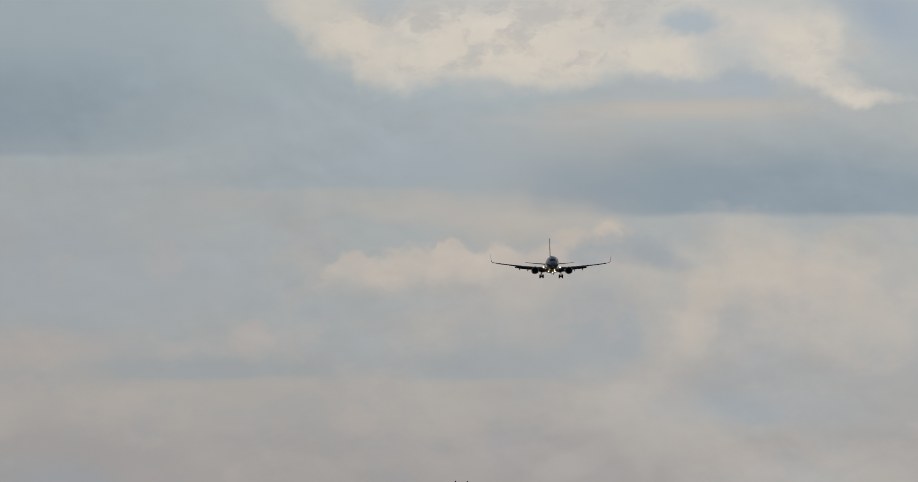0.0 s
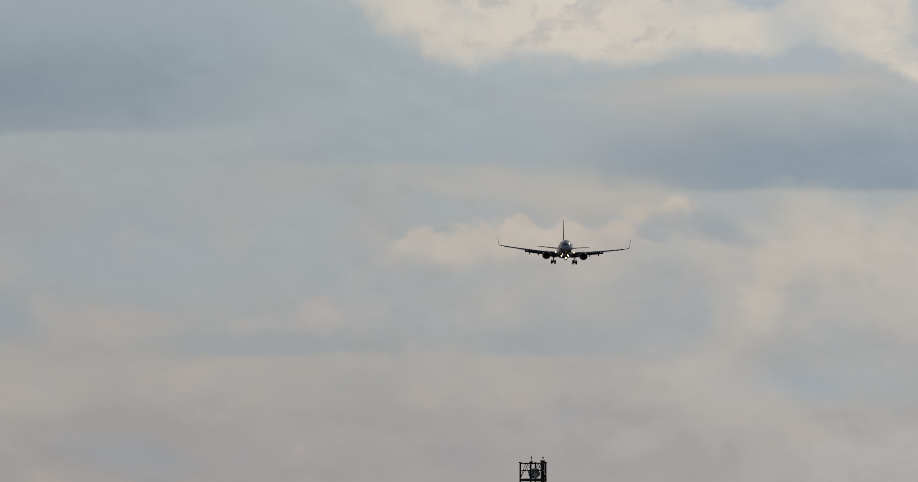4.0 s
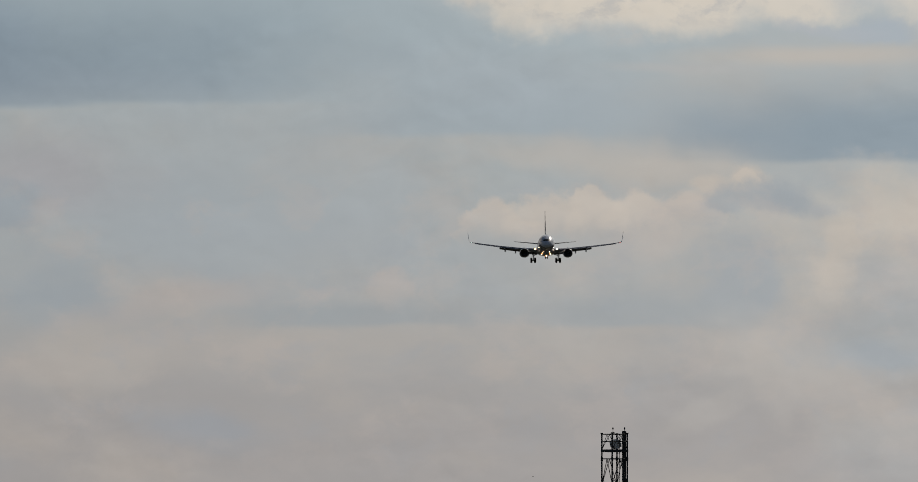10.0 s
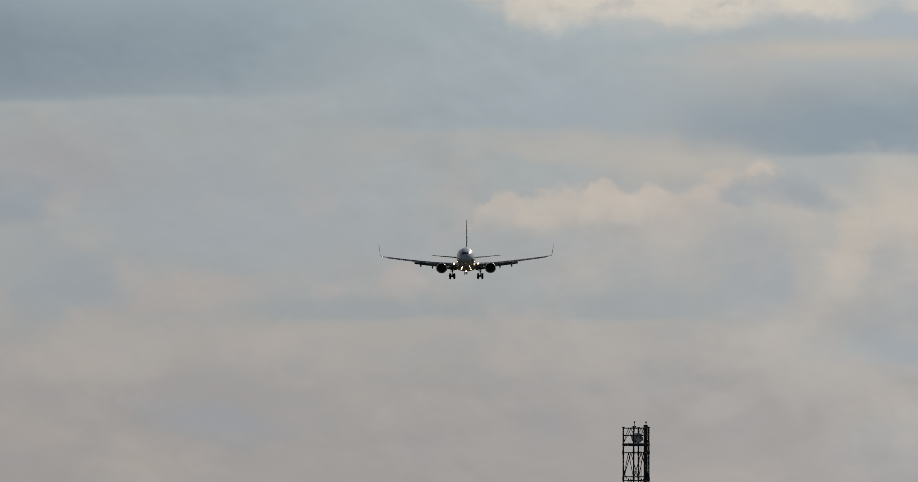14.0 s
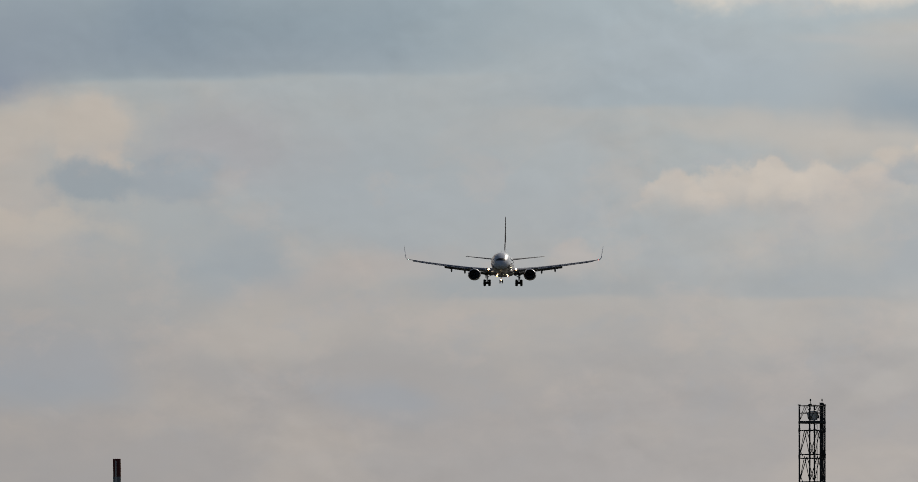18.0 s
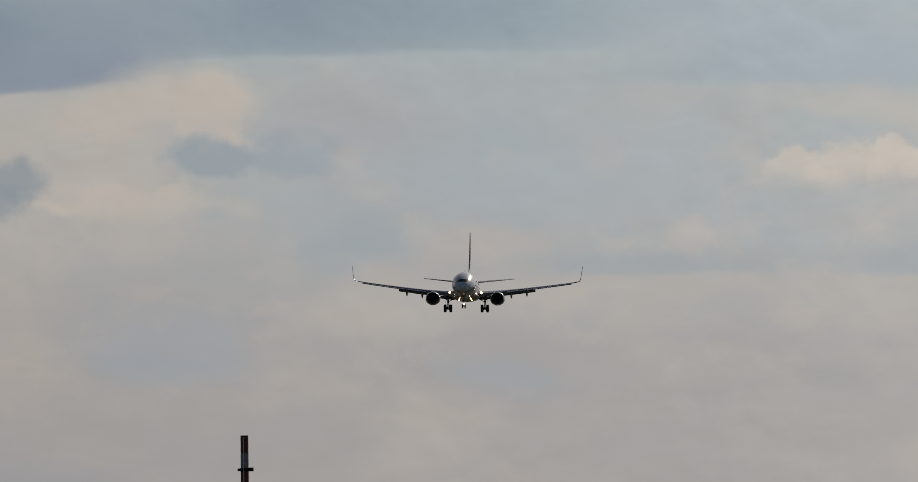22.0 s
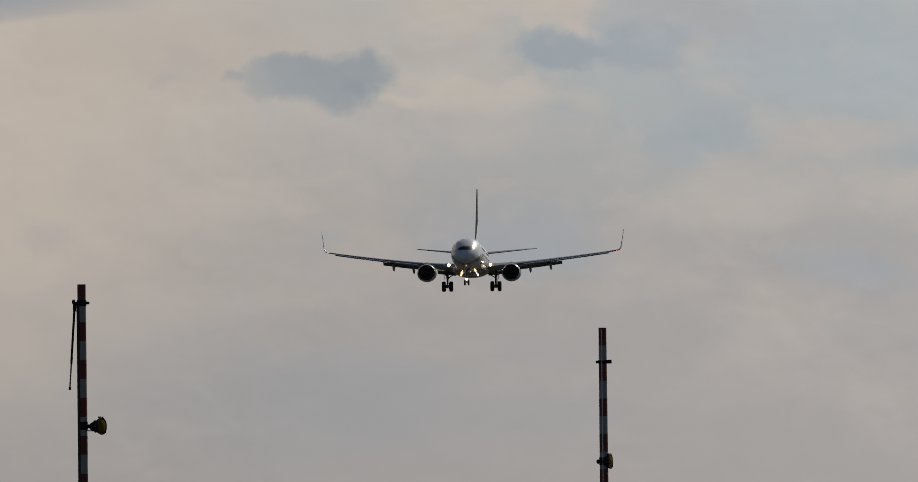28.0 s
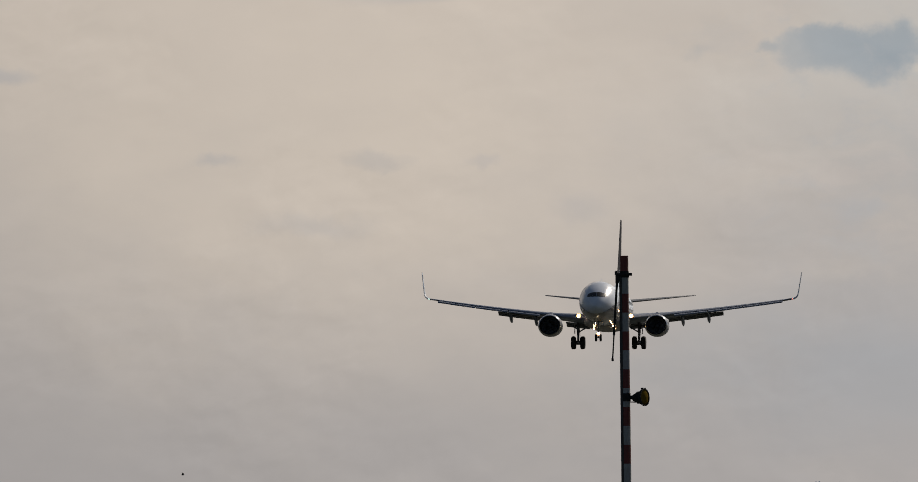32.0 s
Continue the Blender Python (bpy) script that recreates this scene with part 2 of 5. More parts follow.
def build_airliner():
    plane = tagged(new("airliner"), "white twin-engine airliner on approach, gear and flaps down, landing lights lit", "airplane")
    # fuselage
    ss = [0.0, 0.06, 0.15, 0.3, 0.45, 0.7, 1.0, 1.35, 1.7, 2.1, 2.6, 3.1, 3.6, 4.3, 5, 6, 7, 10, 13, 16, 19, 22, 25, 26.5, 28, 29.5, 31, 32.5, 34, 35.3, 36.5, 37.5, 38.3, 38.6]
    body = part("fuselage", loft([[hull(s, 360 * i / 48) for i in range(48)] for s in ss]), WHITE, plane, smooth=True)
    # Grey shell over the lower hull: the underside's shade put into the colour.
    hem = lambda s: float(np.interp(s, (0.75, 1.3, 2.1, 3.2, 5.0, 8.0, 28.0, 34.0, 38.0), (152, 124, 108, 100, 96, 95, 95, 112, 150)))
    shell = [[hull(s, hem(s) + (360 - 2 * hem(s)) * i / 28, 0.005) for i in range(29)] for s in [0.75 + 0.12 * i for i in range(36)] + [5.5 + 1.5 * i for i in range(22)]]
    part("lower_hull", loft(shell, closed=False), LOWER, body, "lower hull, its shade painted in as grey", True)
    # cockpit panes
    for side in (1, -1):
        for quad in (((0.01, 0.26), (0.42, 0.26), (0.38, 0.68), (0.01, 0.69)), ((0.435, 0.26), (0.84, 0.25), (0.72, 0.62), (0.395, 0.68)), ((0.86, 0.25), (1.04, 0.29), (0.94, 0.5), (0.74, 0.61))):
            part("cockpit_window", patch([nose_at(side * x * 0.87, z) for x, z in quad], 0.012), GLASS, body, "dark cockpit window pane", True)
        # trim line sweeping up from under the nose along the side
        line = [(s, hem(s) - 4) for s in (0.9, 1.3, 1.7, 2.1, 2.6, 3.2, 4.0, 5.0, 8.0, 14.0, 22.0, 28.0)]
        for (s0, a0), (s1, a1) in zip(line, line[1:]):
            part("trim_line", patch([(s0, side * (a0 - 2.2)), (s1, side * (a1 - 2.2)), (s1, side * (a1 + 2.2)), (s0, side * (a0 + 2.2))], 0.006, 6, 1), STRIPE, body, "thin dark trim line", True)
        for i in range(44):
            s0 = 6.3 + 0.508 * i
            if 14.9 < s0 < 17.6 and i % 2:
                continue
            part("cabin_window", patch([(s0, side * 75.5), (s0 + 0.26, side * 75.5), (s0 + 0.26, side * 64.5), (s0, side * 64.5)], 0.006, 1, 2), GLASS, body)
        for s0, lo, hi in ((4.6, 96, 52), (30.4, 94, 50)):
            door = part("cabin_door", patch([(s0, side * lo), (s0 + 0.86, side * lo), (s0 + 0.86, side * hi), (s0, side * hi)], 0.008, 3, 6), WHITE, body, smooth=True)
            for e in (s0 - 0.03, s0 + 0.88):
                part("door_seam", patch([(e, side * lo), (e + 0.025, side * lo), (e + 0.025, side * hi), (e, side * hi)], 0.009, 1, 6), STRIPE, door)
    for s0, a0 in ((0.35, 125), (0.35, -125), (2.2, 112), (2.2, -112)):
        part("probe", box(hull(s0 + 0.6, a0, 0.06), (0.04, 0.16, 0.04), bevel=0.01), STRIPE, body)
    # Dark patch on the hull paints in the shade of an open bay.
    part("wheel_bay_shade", patch([(2.7, 166), (4.6, 166), (4.6, 194), (2.7, 194)], 0.008, 5, 5), DARK, body, "dark patch for the shaded nose wheel bay", True)
    # wing to body fairing
    rings = []
    for s, w, h in ((10.6, 0.3, 0.3), (11.8, 1.2, 0.62), (13.5, 1.95, 0.8), (16, 2.15, 0.85), (20, 2.1, 0.85), (22.5, 1.6, 0.7), (24.5, 0.5, 0.4)):
        rings.append([Vector((w * math.cos(t), NOSE + s, -1.42 + h * math.sin(t))) for t in (2 * math.pi * i / 24 for i in range(24))])
    part("wing_fairing", loft(rings), BELLY, plane, "grey belly fairing", True)
    # wings
    for side in (1, -1):
        spans = [0.8, 1.4, 2.4, 3.6, 4.8, 5.5, 7, 9, 11, 13, 15, 16.4, 17.0]
        rings = []
        for x in spans:
            le, c, z = wing_at(max(x, 1.4))
            rings.append([Vector((side * p.x, p.y, p.z)) for p in foil(x, le, c, z, 0.13 - 0.0025 * x, 0.02, twist=radians(2.2 - 0.15 * x))])
        wing = part("wing", loft(rings), GREY, plane, "swept grey wing", True)
        # blended winglet
        le, c, z = wing_at(17.0)
        rings = []
        for k in range(9):
            u = k / 8
            ang = min(u * 2.2, 1.0) * radians(80)
            x = 17.0 + (0.62 * math.sin(ang) + max(u - 0.45, 0) * 0.55)
            zz = z + 0.62 * (1 - math.cos(ang)) + max(u - 0.45, 0) * 3.75
            cc = c * (1 - 0.62 * u)
            ring = foil(0, le + 1.7 * u, cc, 0, 0.13)
            mid = sum((p.z for p in ring)) / len(ring)
            ring = [Vector((side * (x - (p.z - mid) * math.sin(ang)), p.y, zz + (p.z - mid) * math.cos(ang))) for p in ring]
            rings.append(ring)
        part("winglet", loft(rings), WHITE, wing, "white upturned winglet", True)
        # leading-edge slats, drooped
        for x0, x1 in ((6.3, 9.3), (9.4, 12.5), (12.6, 16.2)):
            rings = []
            for x in (x0, (x0 + x1) / 2, x1):
                le, c, z = wing_at(x)
                rings.append([Vector((side * p.x, p.y, p.z)) for p in foil(x, le - 0.34, 0.7, z - 0.2, 0.3, 0.1, 6, twist=radians(-14))])
            part("slat", loft(rings), GREY, wing, "extended leading-edge slat", True)
        # flaps
        for x0, x1, ch, sag in ((1.9, 4.1, 1.7, 0.18), (5.5, 10.6, 1.35, 0.0)):
            for back_, down, size, turn in ((0.22, 0.17 + sag, 0.88, 8), (0.98, 0.32 + sag * 1.2, 0.4, 17)):
                rings = []
                for x in (x0, (x0 + x1) / 2, x1):
                    le, c, z = wing_at(x)
                    rings.append([Vector((side * p.x, p.y, p.z)) for p in foil(x, le + c - 0.3 + back_ * ch / 1.5, ch * size, z - down, 0.13, 0, 6, twist=radians(turn))])
                part("flap", loft(rings), FLAPGREY, wing, "lowered trailing-edge flap", True)
        # flap track fairings
        for x in (6.9, 9.3):
            le, c, z = wing_at(x)
            prof = [(0, 0.02), (0.4, 0.13), (1.2, 0.2), (2.0, 0.19), (2.7, 0.09), (3.1, 0.01)]
            part("flap_fairing", lathe(prof, (side * x, le + c - 1.9, z - 0.22), (0, 1, -0.27), 12, lambda cc, sn, a: (cc * 0.8, sn * 1.5)), GREY, wing, smooth=True)
        # engine
        ex, ez, ey, es = side * 4.97, -2.0, NOSE + 10.6, 0.9
        flat = lambda cc, sn, a: (cc * 1.04 * es, sn * (0.93 if sn < 0 else 1.0) * es)
        nac = [(0.12, 1.07), (0.25, 1.125), (0.7, 1.19), (1.5, 1.22), (2.4, 1.17), (3.2, 1.03), (3.6, 0.93), (3.6, 0.86), (2.6, 0.9)]
        engine = part("engine_nacelle", lathe(nac, (ex, ey, ez), (0, 1, 0), 40, flat, False), NACELLE, plane, "light grey engine nacelle", True)
        lip = [(0.24, 0.95), (0.1, 0.965), (0.02, 1.0), (0.0, 1.02), (0.02, 1.045), (0.1, 1.08), (0.14, 1.09)]
        part("intake_lip", lathe(lip, (ex, ey, ez), (0, 1, 0), 40, flat, False), CHROME, engine, "bare metal intake lip", True)
        duct = [(0.22, 0.952), (0.6, 0.87), (1.15, 0.82), (1.18, 0.02)]
        part("intake_duct", lathe(duct, (ex, ey, ez), (0, 1, 0), 32, flat, False), DARK, engine, smooth=True)
        part("spinner", lathe([(0.62, 0.01), (0.75, 0.1), (0.95, 0.2), (1.1, 0.26)], (ex, ey, ez), (0, 1, 0), 20), FAN, engine, smooth=True)
        for i in range(24):
            t = 2 * math.pi * i / 24
            u, v, o = Vector((math.cos(t), 0, math.sin(t))), Vector((-math.sin(t), 0, math.cos(t))), Vector((ex, ey + 1.06, ez))
            skew = lambda r, a, w, back: [o + u * r - v * a + Vector((0, k, 0)) for k in (0, 0.015)] + [o + u * r + v * w + Vector((0, back + k, 0)) for k in (0.015, 0)]
            part("fan_blade", loft([skew(0.2, 0.02, 0.03, 0.06), skew(0.45, 0.05, 0.05, 0.08), skew(0.69, 0.08, 0.06, 0.09)]), FAN, engine)
        core = [(3.3, 0.62), (3.6, 0.66), (4.3, 0.5), (4.9, 0.4), (4.9, 0.3), (5.4, 0.02)]
        part("exhaust_core", lathe(core, (ex, ey, ez), (0, 1, 0), 24), FAN, engine, smooth=True)
        pyl = [[(ex - 0.18, ey + 0.9, ez + 1.04), (ex + 0.18, ey + 0.9, ez + 1.04), (ex + 0.18, ey + 5.4, ez + 0.6), (ex - 0.18, ey + 5.4, ez + 0.6)],
               [(ex - 0.1, ey + 1.5, ez + 1.3), (ex + 0.1, ey + 1.5, ez + 1.3), (ex + 0.1, ey + 5.6, ez + 1.0), (ex - 0.1, ey + 5.6, ez + 1.0)]]
        part("pylon", loft([[Vector(p) for p in r] for r in pyl]), GREY, engine)
        # tailplane
        rings = []
        for x, le, c, z in ((0.3, 33.2, 4.0, 1.1), (1.0, 33.7, 3.7, 1.17), (4, 35.6, 2.5, 1.53), (7.0, 37.4, 1.3, 1.9), (7.18, 37.7, 0.9, 1.92)):
            rings.append([Vector((side * p.x, p.y, p.z)) for p in foil(x, le + NOSE, c, z, 0.09, 0, 8, twist=radians(-1))])
        part("tailplane", loft(rings), FLAPGREY, plane, "dark grey horizontal tailplane", True)
        # main gear
        gx, gy = side * 2.86, NOSE + 19.6
        gear = part("main_gear_strut", tube((gx, gy, -1.3), (gx, gy, -3.29), 0.13, 0.1), STRUT, plane, "dark main landing gear leg", True)
        part("side_brace", tube((gx, gy, -2.3), (side * 1.5, gy, -1.5), 0.06), STRUT, gear, smooth=True)
        part("torque_link", tube((gx, gy + 0.1, -2.4), (gx, gy + 0.35, -2.9), 0.05), STRUT, gear, smooth=True)
        part("axle", tube((gx - 0.5, gy, -3.27), (gx + 0.5, gy, -3.27), 0.08), STRUT, gear, smooth=True)
        part("folding_strut", tube((gx, gy, -2.05), (gx + side * 0.95, gy + 0.1, -1.45), 0.05), STRUT, gear, smooth=True)
        part("brake_line", tube((gx + 0.16, gy - 0.12, -2.3), (gx + 0.2, gy - 0.1, -3.2), 0.025, n=6), STRUT, gear)
        part("shock_sleeve", tube((gx, gy, -1.5), (gx, gy, -2.35), 0.16, 0.14), STRUT, gear, smooth=True)
        part("walking_beam", tube((gx - side * 0.9, gy + 0.25, -1.55), (gx + side * 0.5, gy + 0.2, -1.7), 0.07), STRUT, gear, smooth=True)
        part("brake_pack", tube((gx - 0.3, gy, -3.27), (gx + 0.3, gy, -3.27), 0.2, n=14), STRUT, gear, smooth=True)
        part("gear_door", box((gx + side * 0.32, gy, -1.95), (0.05, 0.7, 1.0), bevel=0.015), BELLY, gear)
        for k in (-1, 1):
            wx = gx + k * 0.43
            tyre = [(-0.21, 0.3), (-0.23, 0.46), (-0.18, 0.575), (-0.07, 0.61), (0.07, 0.61), (0.18, 0.575), (0.23, 0.46), (0.21, 0.3)]
            wheel = part("main_wheel", lathe(tyre, (wx, gy, -3.27), (1, 0, 0), 28), RUBBER, gear, "black rubber tyre", True)
            part("wheel_hub", lathe([(-0.14, 0.02), (-0.14, 0.28), (0.14, 0.28), (0.14, 0.02)], (wx, gy, -3.27), (1, 0, 0), 20), HUB, wheel, smooth=True)
        # landing lights at the wing root, under the belly and at the wing tip
        for x, y, z, r, nm in ((2.45, 13.7, -0.98, 0.145, "wing_root_light"), (0.97, 13.0, -2.2, 0.085, "belly_light"), (0.86, 11.9, -1.98, 0.06, "belly_light")):
            bm = bmesh.new()
            bmesh.ops.create_uvsphere(bm, u_segments=14, v_segments=8, radius=r, matrix=Matrix.Translation((side * x, NOSE + y, z)))
            light = part(nm, bm, LAMPGLOW, plane, "lit landing light", True)
            # Orange ring added for the bloom around the light, not a lamp part.
            part("bloom_ring", lathe([(-0.02, r * 0.6), (0.0, r * 1.4), (0.06, r * 1.35), (0.12, r * 0.4)], (side * x, NOSE + y, z), (0, 1, 0), 18), BLOOMGLOW, light, "warm ring imitating the bloom around the light", True)
        le, c, z = wing_at(17.0)
        bm = bmesh.new()
        bmesh.ops.create_uvsphere(bm, u_segments=10, v_segments=6, radius=0.045, matrix=Matrix.Translation((side * 17.1, le - 0.05, z)))
        part("navigation_light", bm, REDGLOW if side > 0 else GREENGLOW, wing, "lit wingtip navigation light", True)
    # fin
    rings = []
    for z, le, c in ((1.3, 30.2, 6.6), (2.2, 31.4, 5.6), (3.0, 32.4, 4.9), (5.5, 34.6, 3.6), (8.0, 36.6, 2.4), (9.0, 37.4, 1.9), (9.15, 37.8, 1.4)):
        rings.append([Vector((p.z, p.y, z)) for p in ((Vector((q.x, q.y, q.z))) for q in foil(0, le + NOSE, c, 0, 0.055, 0, 8))])
    fin = part("fin", loft(rings), FINPAINT, plane, "tall dark-painted tail fin", True)
    for side in (1, -1):
        bm = bmesh.new()
        grid = []
        for z, le, c, u0 in ((2.0, 31.14, 5.8, 0.02), (2.2, 31.4, 5.6, 0.02), (3.0, 32.4, 4.9, 0.03), (4.0, 33.28, 4.38, 0.12), (5.0, 34.16, 3.86, 0.35), (5.5, 34.6, 3.6, 0.5)):
            row = []
            for i in range(9):
                u = u0 + (0.96 - u0) * i / 8
                t = 5 * 0.055 * (0.2969 * math.sqrt(u) - 0.126 * u - 0.3516 * u * u + 0.2843 * u ** 3 - 0.1036 * u ** 4)
                off = (t + 0.02 * math.sin(math.pi * u)) if side > 0 else (-0.75 * t + 0.02 * math.sin(math.pi * u))
                row.append(bm.verts.new((off * c + side * 0.012, le + NOSE + u * c, z)))
            grid.append(row)
        for r0, r1 in zip(grid, grid[1:]):
            for i in range(8):
                bm.faces.new((r0[i], r0[i + 1], r1[i + 1], r1[i]))
        part("fin_panel", bm, WHITE, fin, "white lower panel of the fin", True)
    rings = [[Vector((x, NOSE + y, z)) for x, y, z in r] for r in (
        [(-0.03, 26.6, 1.9), (0.03, 26.6, 1.9), (0.12, 31.5, 1.7), (-0.12, 31.5, 1.7)], [(-0.02, 27.0, 2.02), (0.02, 27.0, 2.02), (0.1, 32.2, 2.9), (-0.1, 32.2, 2.9)])]
    part("dorsal_fin", loft(rings), WHITE, fin)
    # nose gear
    gy = NOSE + 4.0
    gear = part("nose_gear_strut", tube((0, gy, -1.6), (0, gy, -3.4), 0.09, 0.07), STRUT, plane, "dark nose landing gear leg", True)
    part("axle", tube((-0.27, gy, -3.4), (0.27, gy, -3.4), 0.05), STRUT, gear, smooth=True)
    part("drag_brace", tube((0, gy, -2.6), (0, gy + 0.9, -1.8), 0.05), STRUT, gear, smooth=True)
    for k in (-1, 1):
        tyre = [(-0.09, 0.2), (-0.1, 0.29), (-0.06, 0.34), (0.06, 0.34), (0.1, 0.29), (0.09, 0.2)]
        wheel = part("nose_wheel", lathe(tyre, (k * 0.21, gy, -3.4), (1, 0, 0), 24), RUBBER, gear, "black rubber tyre", True)
        part("wheel_hub", lathe([(-0.07, 0.02), (-0.07, 0.19), (0.07, 0.19), (0.07, 0.02)], (k * 0.21, gy, -3.4), (1, 0, 0), 16), HUB, wheel, smooth=True)
        part("nose_gear_door", box((k * 0.42, gy + 0.2, -2.05), (0.03, 1.2, 0.42), bevel=0.01), WHITE, gear)
    bm = bmesh.new()
    bmesh.ops.create_uvsphere(bm, u_segments=12, v_segments=8, radius=0.11, matrix=Matrix.Translation((0, gy - 0.14, -3.05)))
    part("taxi_light", bm, LAMPGLOW, gear, "lit taxi light", True)
    # The taxi light's bloom, added as a glowing ring.
    part("bloom_ring", lathe([(-0.02, 0.06), (0.0, 0.16), (0.06, 0.15), (0.1, 0.05)], (0, gy - 0.14, -3.05), (0, 1, 0), 16), BLOOMGLOW, gear, "warm ring imitating the bloom around the light", True)
    part("antenna_blade", box((0, NOSE + 9, 2.12), (0.03, 0.35, 0.3), bevel=0.01), WHITE, plane)
    return plane


airliner = build_airliner()


# ------------------------------------------------------------------ ground, far wood and sky
def place(az, dist, z=0.0):
    """World point at grid units right of the nearer pole and a distance from the eye."""
    a = AZ0 + az / FOCAL
    return Vector((math.sin(a) * dist, math.cos(a) * dist, z))


def build_ground():
    bm = bmesh.new()
    rings = [0, 20, 60, 150, 400, 1000, 2000, 3200, 4950]
    centre = bm.verts.new((0, 0, 0))
    prev = None
    for r in rings[1:]:
        ring = [bm.verts.new((r * math.cos(2 * math.pi * i / 72), r * math.sin(2 * math.pi * i / 72), 0.0)) for i in range(72)]
        for i in range(72):
            j = (i + 1) % 72
            bm.faces.new((centre, ring[i], ring[j]) if prev is None else (prev[i], ring[i], ring[j], prev[j]))
        prev = ring
    tagged(part("ground", bm, GRASS), "flat green airfield grass", "ground", kind="structure")


build_ground()


def build_backdrop():
    """Far cloudy sky as a curved sheet; u and v are thousands of grid units."""
    nu, nv, radius = 120, 40, 4900.0
    u0, u1, v0, v1 = -9.0, 9.0, -4.0, 1.62
    bm = bmesh.new()
    uv = bm.loops.layers.uv.new("sky")
    grid = []
    for j in range(nv + 1):
        row = []
        for i in range(nu + 1):
            u, v = u0 + (u1 - u0) * i / nu, v0 + (v1 - v0) * j / nv
            a = AZ0 + (1814 + 1000 * u - 784) / FOCAL
            e = (750 - (1000 * v - 412)) / FOCAL
            row.append((bm.verts.new((radius * math.sin(a) * math.cos(e), radius * math.cos(a) * math.cos(e), radius * math.sin(e))), (u, -v)))
        grid.append(row)
    for j in range(nv):
        for i in range(nu):
            quad = (grid[j][i], grid[j][i + 1], grid[j + 1][i + 1], grid[j + 1][i])
            f = bm.faces.new([q[0] for q in quad])
            f.smooth = True
            for lp, q in zip(f.loops, quad):
                lp[uv].uv = q[1]
    m = bpy.data.materials.new("cloudy_sky")
    m.use_nodes = True
    n, l = m.node_tree.nodes, m.node_tree.links
    n.clear()
    out, em = n.new("ShaderNodeOutputMaterial"), n.new("ShaderNodeEmission")
    l.new(em.outputs[0], out.inputs[0])
    tc = n.new("ShaderNodeUVMap")
    tc.uv_map = "sky"

    def noise_tex(scale, detail, stretch=(1, 1, 1), vec=None, rough=0.55):
        mp = n.new("ShaderNodeMapping")
        mp.inputs["Scale"].default_value = stretch
        l.new(vec or tc.outputs[0], mp.inputs[0])
        t = n.new("ShaderNodeTexNoise")
        t.inputs["Scale"].default_value, t.inputs["Detail"].default_value, t.inputs["Roughness"].default_value = scale, detail, rough
        l.new(mp.outputs[0], t.inputs["Vector"])
        return t

    def warped(vec, tex, amount):
        sub = n.new("ShaderNodeVectorMath")
        sub.operation = "SUBTRACT"
        sub.inputs[1].default_value = (0.5, 0.5, 0.5)
        l.new(tex.outputs["Color"], sub.inputs[0])
        mad = n.new("ShaderNodeVectorMath")
        mad.operation = "MULTIPLY_ADD"
        mad.inputs[1].default_value = (amount, amount * 0.75, 0)
        l.new(sub.outputs[0], mad.inputs[0])
        l.new(vec, mad.inputs[2])
        return mad.outputs[0]

    soft_vec = warped(tc.outputs[0], noise_tex(3.2, 4), 0.22)
    flat_vec = warped(tc.outputs[0], noise_tex(4.0, 4, (0.6, 1.6, 1)), 0.06)
    puff_vec = warped(warped(tc.outputs[0], noise_tex(6.5, 5, rough=0.6), 0.11), noise_tex(22.0, 5, rough=0.62), 0.034)

    def ramp(vec, lo, hi, axis):
        sep = n.new("ShaderNodeSeparateXYZ")
        l.new(vec, sep.inputs[0])
        mr = n.new("ShaderNodeMapRange")
        mr.interpolation_type, mr.clamp = "SMOOTHSTEP", False
        mr.inputs[1].default_value, mr.inputs[2].default_value = lo, hi
        l.new(sep.outputs[axis], mr.inputs[0])
        return mr.outputs[0]

    def mix(base, fac, rgb, amount=1.0):
        if amount != 1.0:
            mu = n.new("ShaderNodeMath")
            mu.operation = "MULTIPLY"
            mu.inputs[1].default_value = amount
            l.new(fac, mu.inputs[0])
            fac = mu.outputs[0]
        mx = n.new("ShaderNodeMixRGB")
        l.new(fac, mx.inputs[0])
        l.new(base, mx.inputs[1])
        if isinstance(rgb, tuple):
            mx.inputs[2].default_value = lin(rgb[0] * 1.001, rgb[1] * 0.998, rgb[2] * 1.005)
        else:
            l.new(rgb, mx.inputs[2])
        return mx.outputs[0]

    def bank(u, v, ru, rv, turn=0, edge=1.0, vec=None, floor=None, billow=None, rough=0.0):
        """Cloud mass: soft oval of half sizes ru, rv in grid units; edge is the width of its rim, floor cuts a flat base."""
        mp = n.new("ShaderNodeMapping")
        mp.vector_type = "TEXTURE"
        mp.inputs["Location"].default_value = (u / 1000, -v / 1000, 0)
        mp.inputs["Rotation"].default_value = (0, 0, radians(turn))
        mp.inputs["Scale"].default_value = (ru / 1000, rv / 1000, 1)
        l.new(vec or soft_vec, mp.inputs[0])
        g = n.new("ShaderNodeTexGradient")
        g.gradient_type = "SPHERICAL"
        l.new(mp.outputs[0], g.inputs[0])
        near = n.new("ShaderNodeMath")
        near.operation = "MULTIPLY"
        near.inputs[1].default_value = rough * 5
        l.new(g.outputs[1], near.inputs[0])
        most = n.new("ShaderNodeMath")
        most.operation = "MINIMUM"
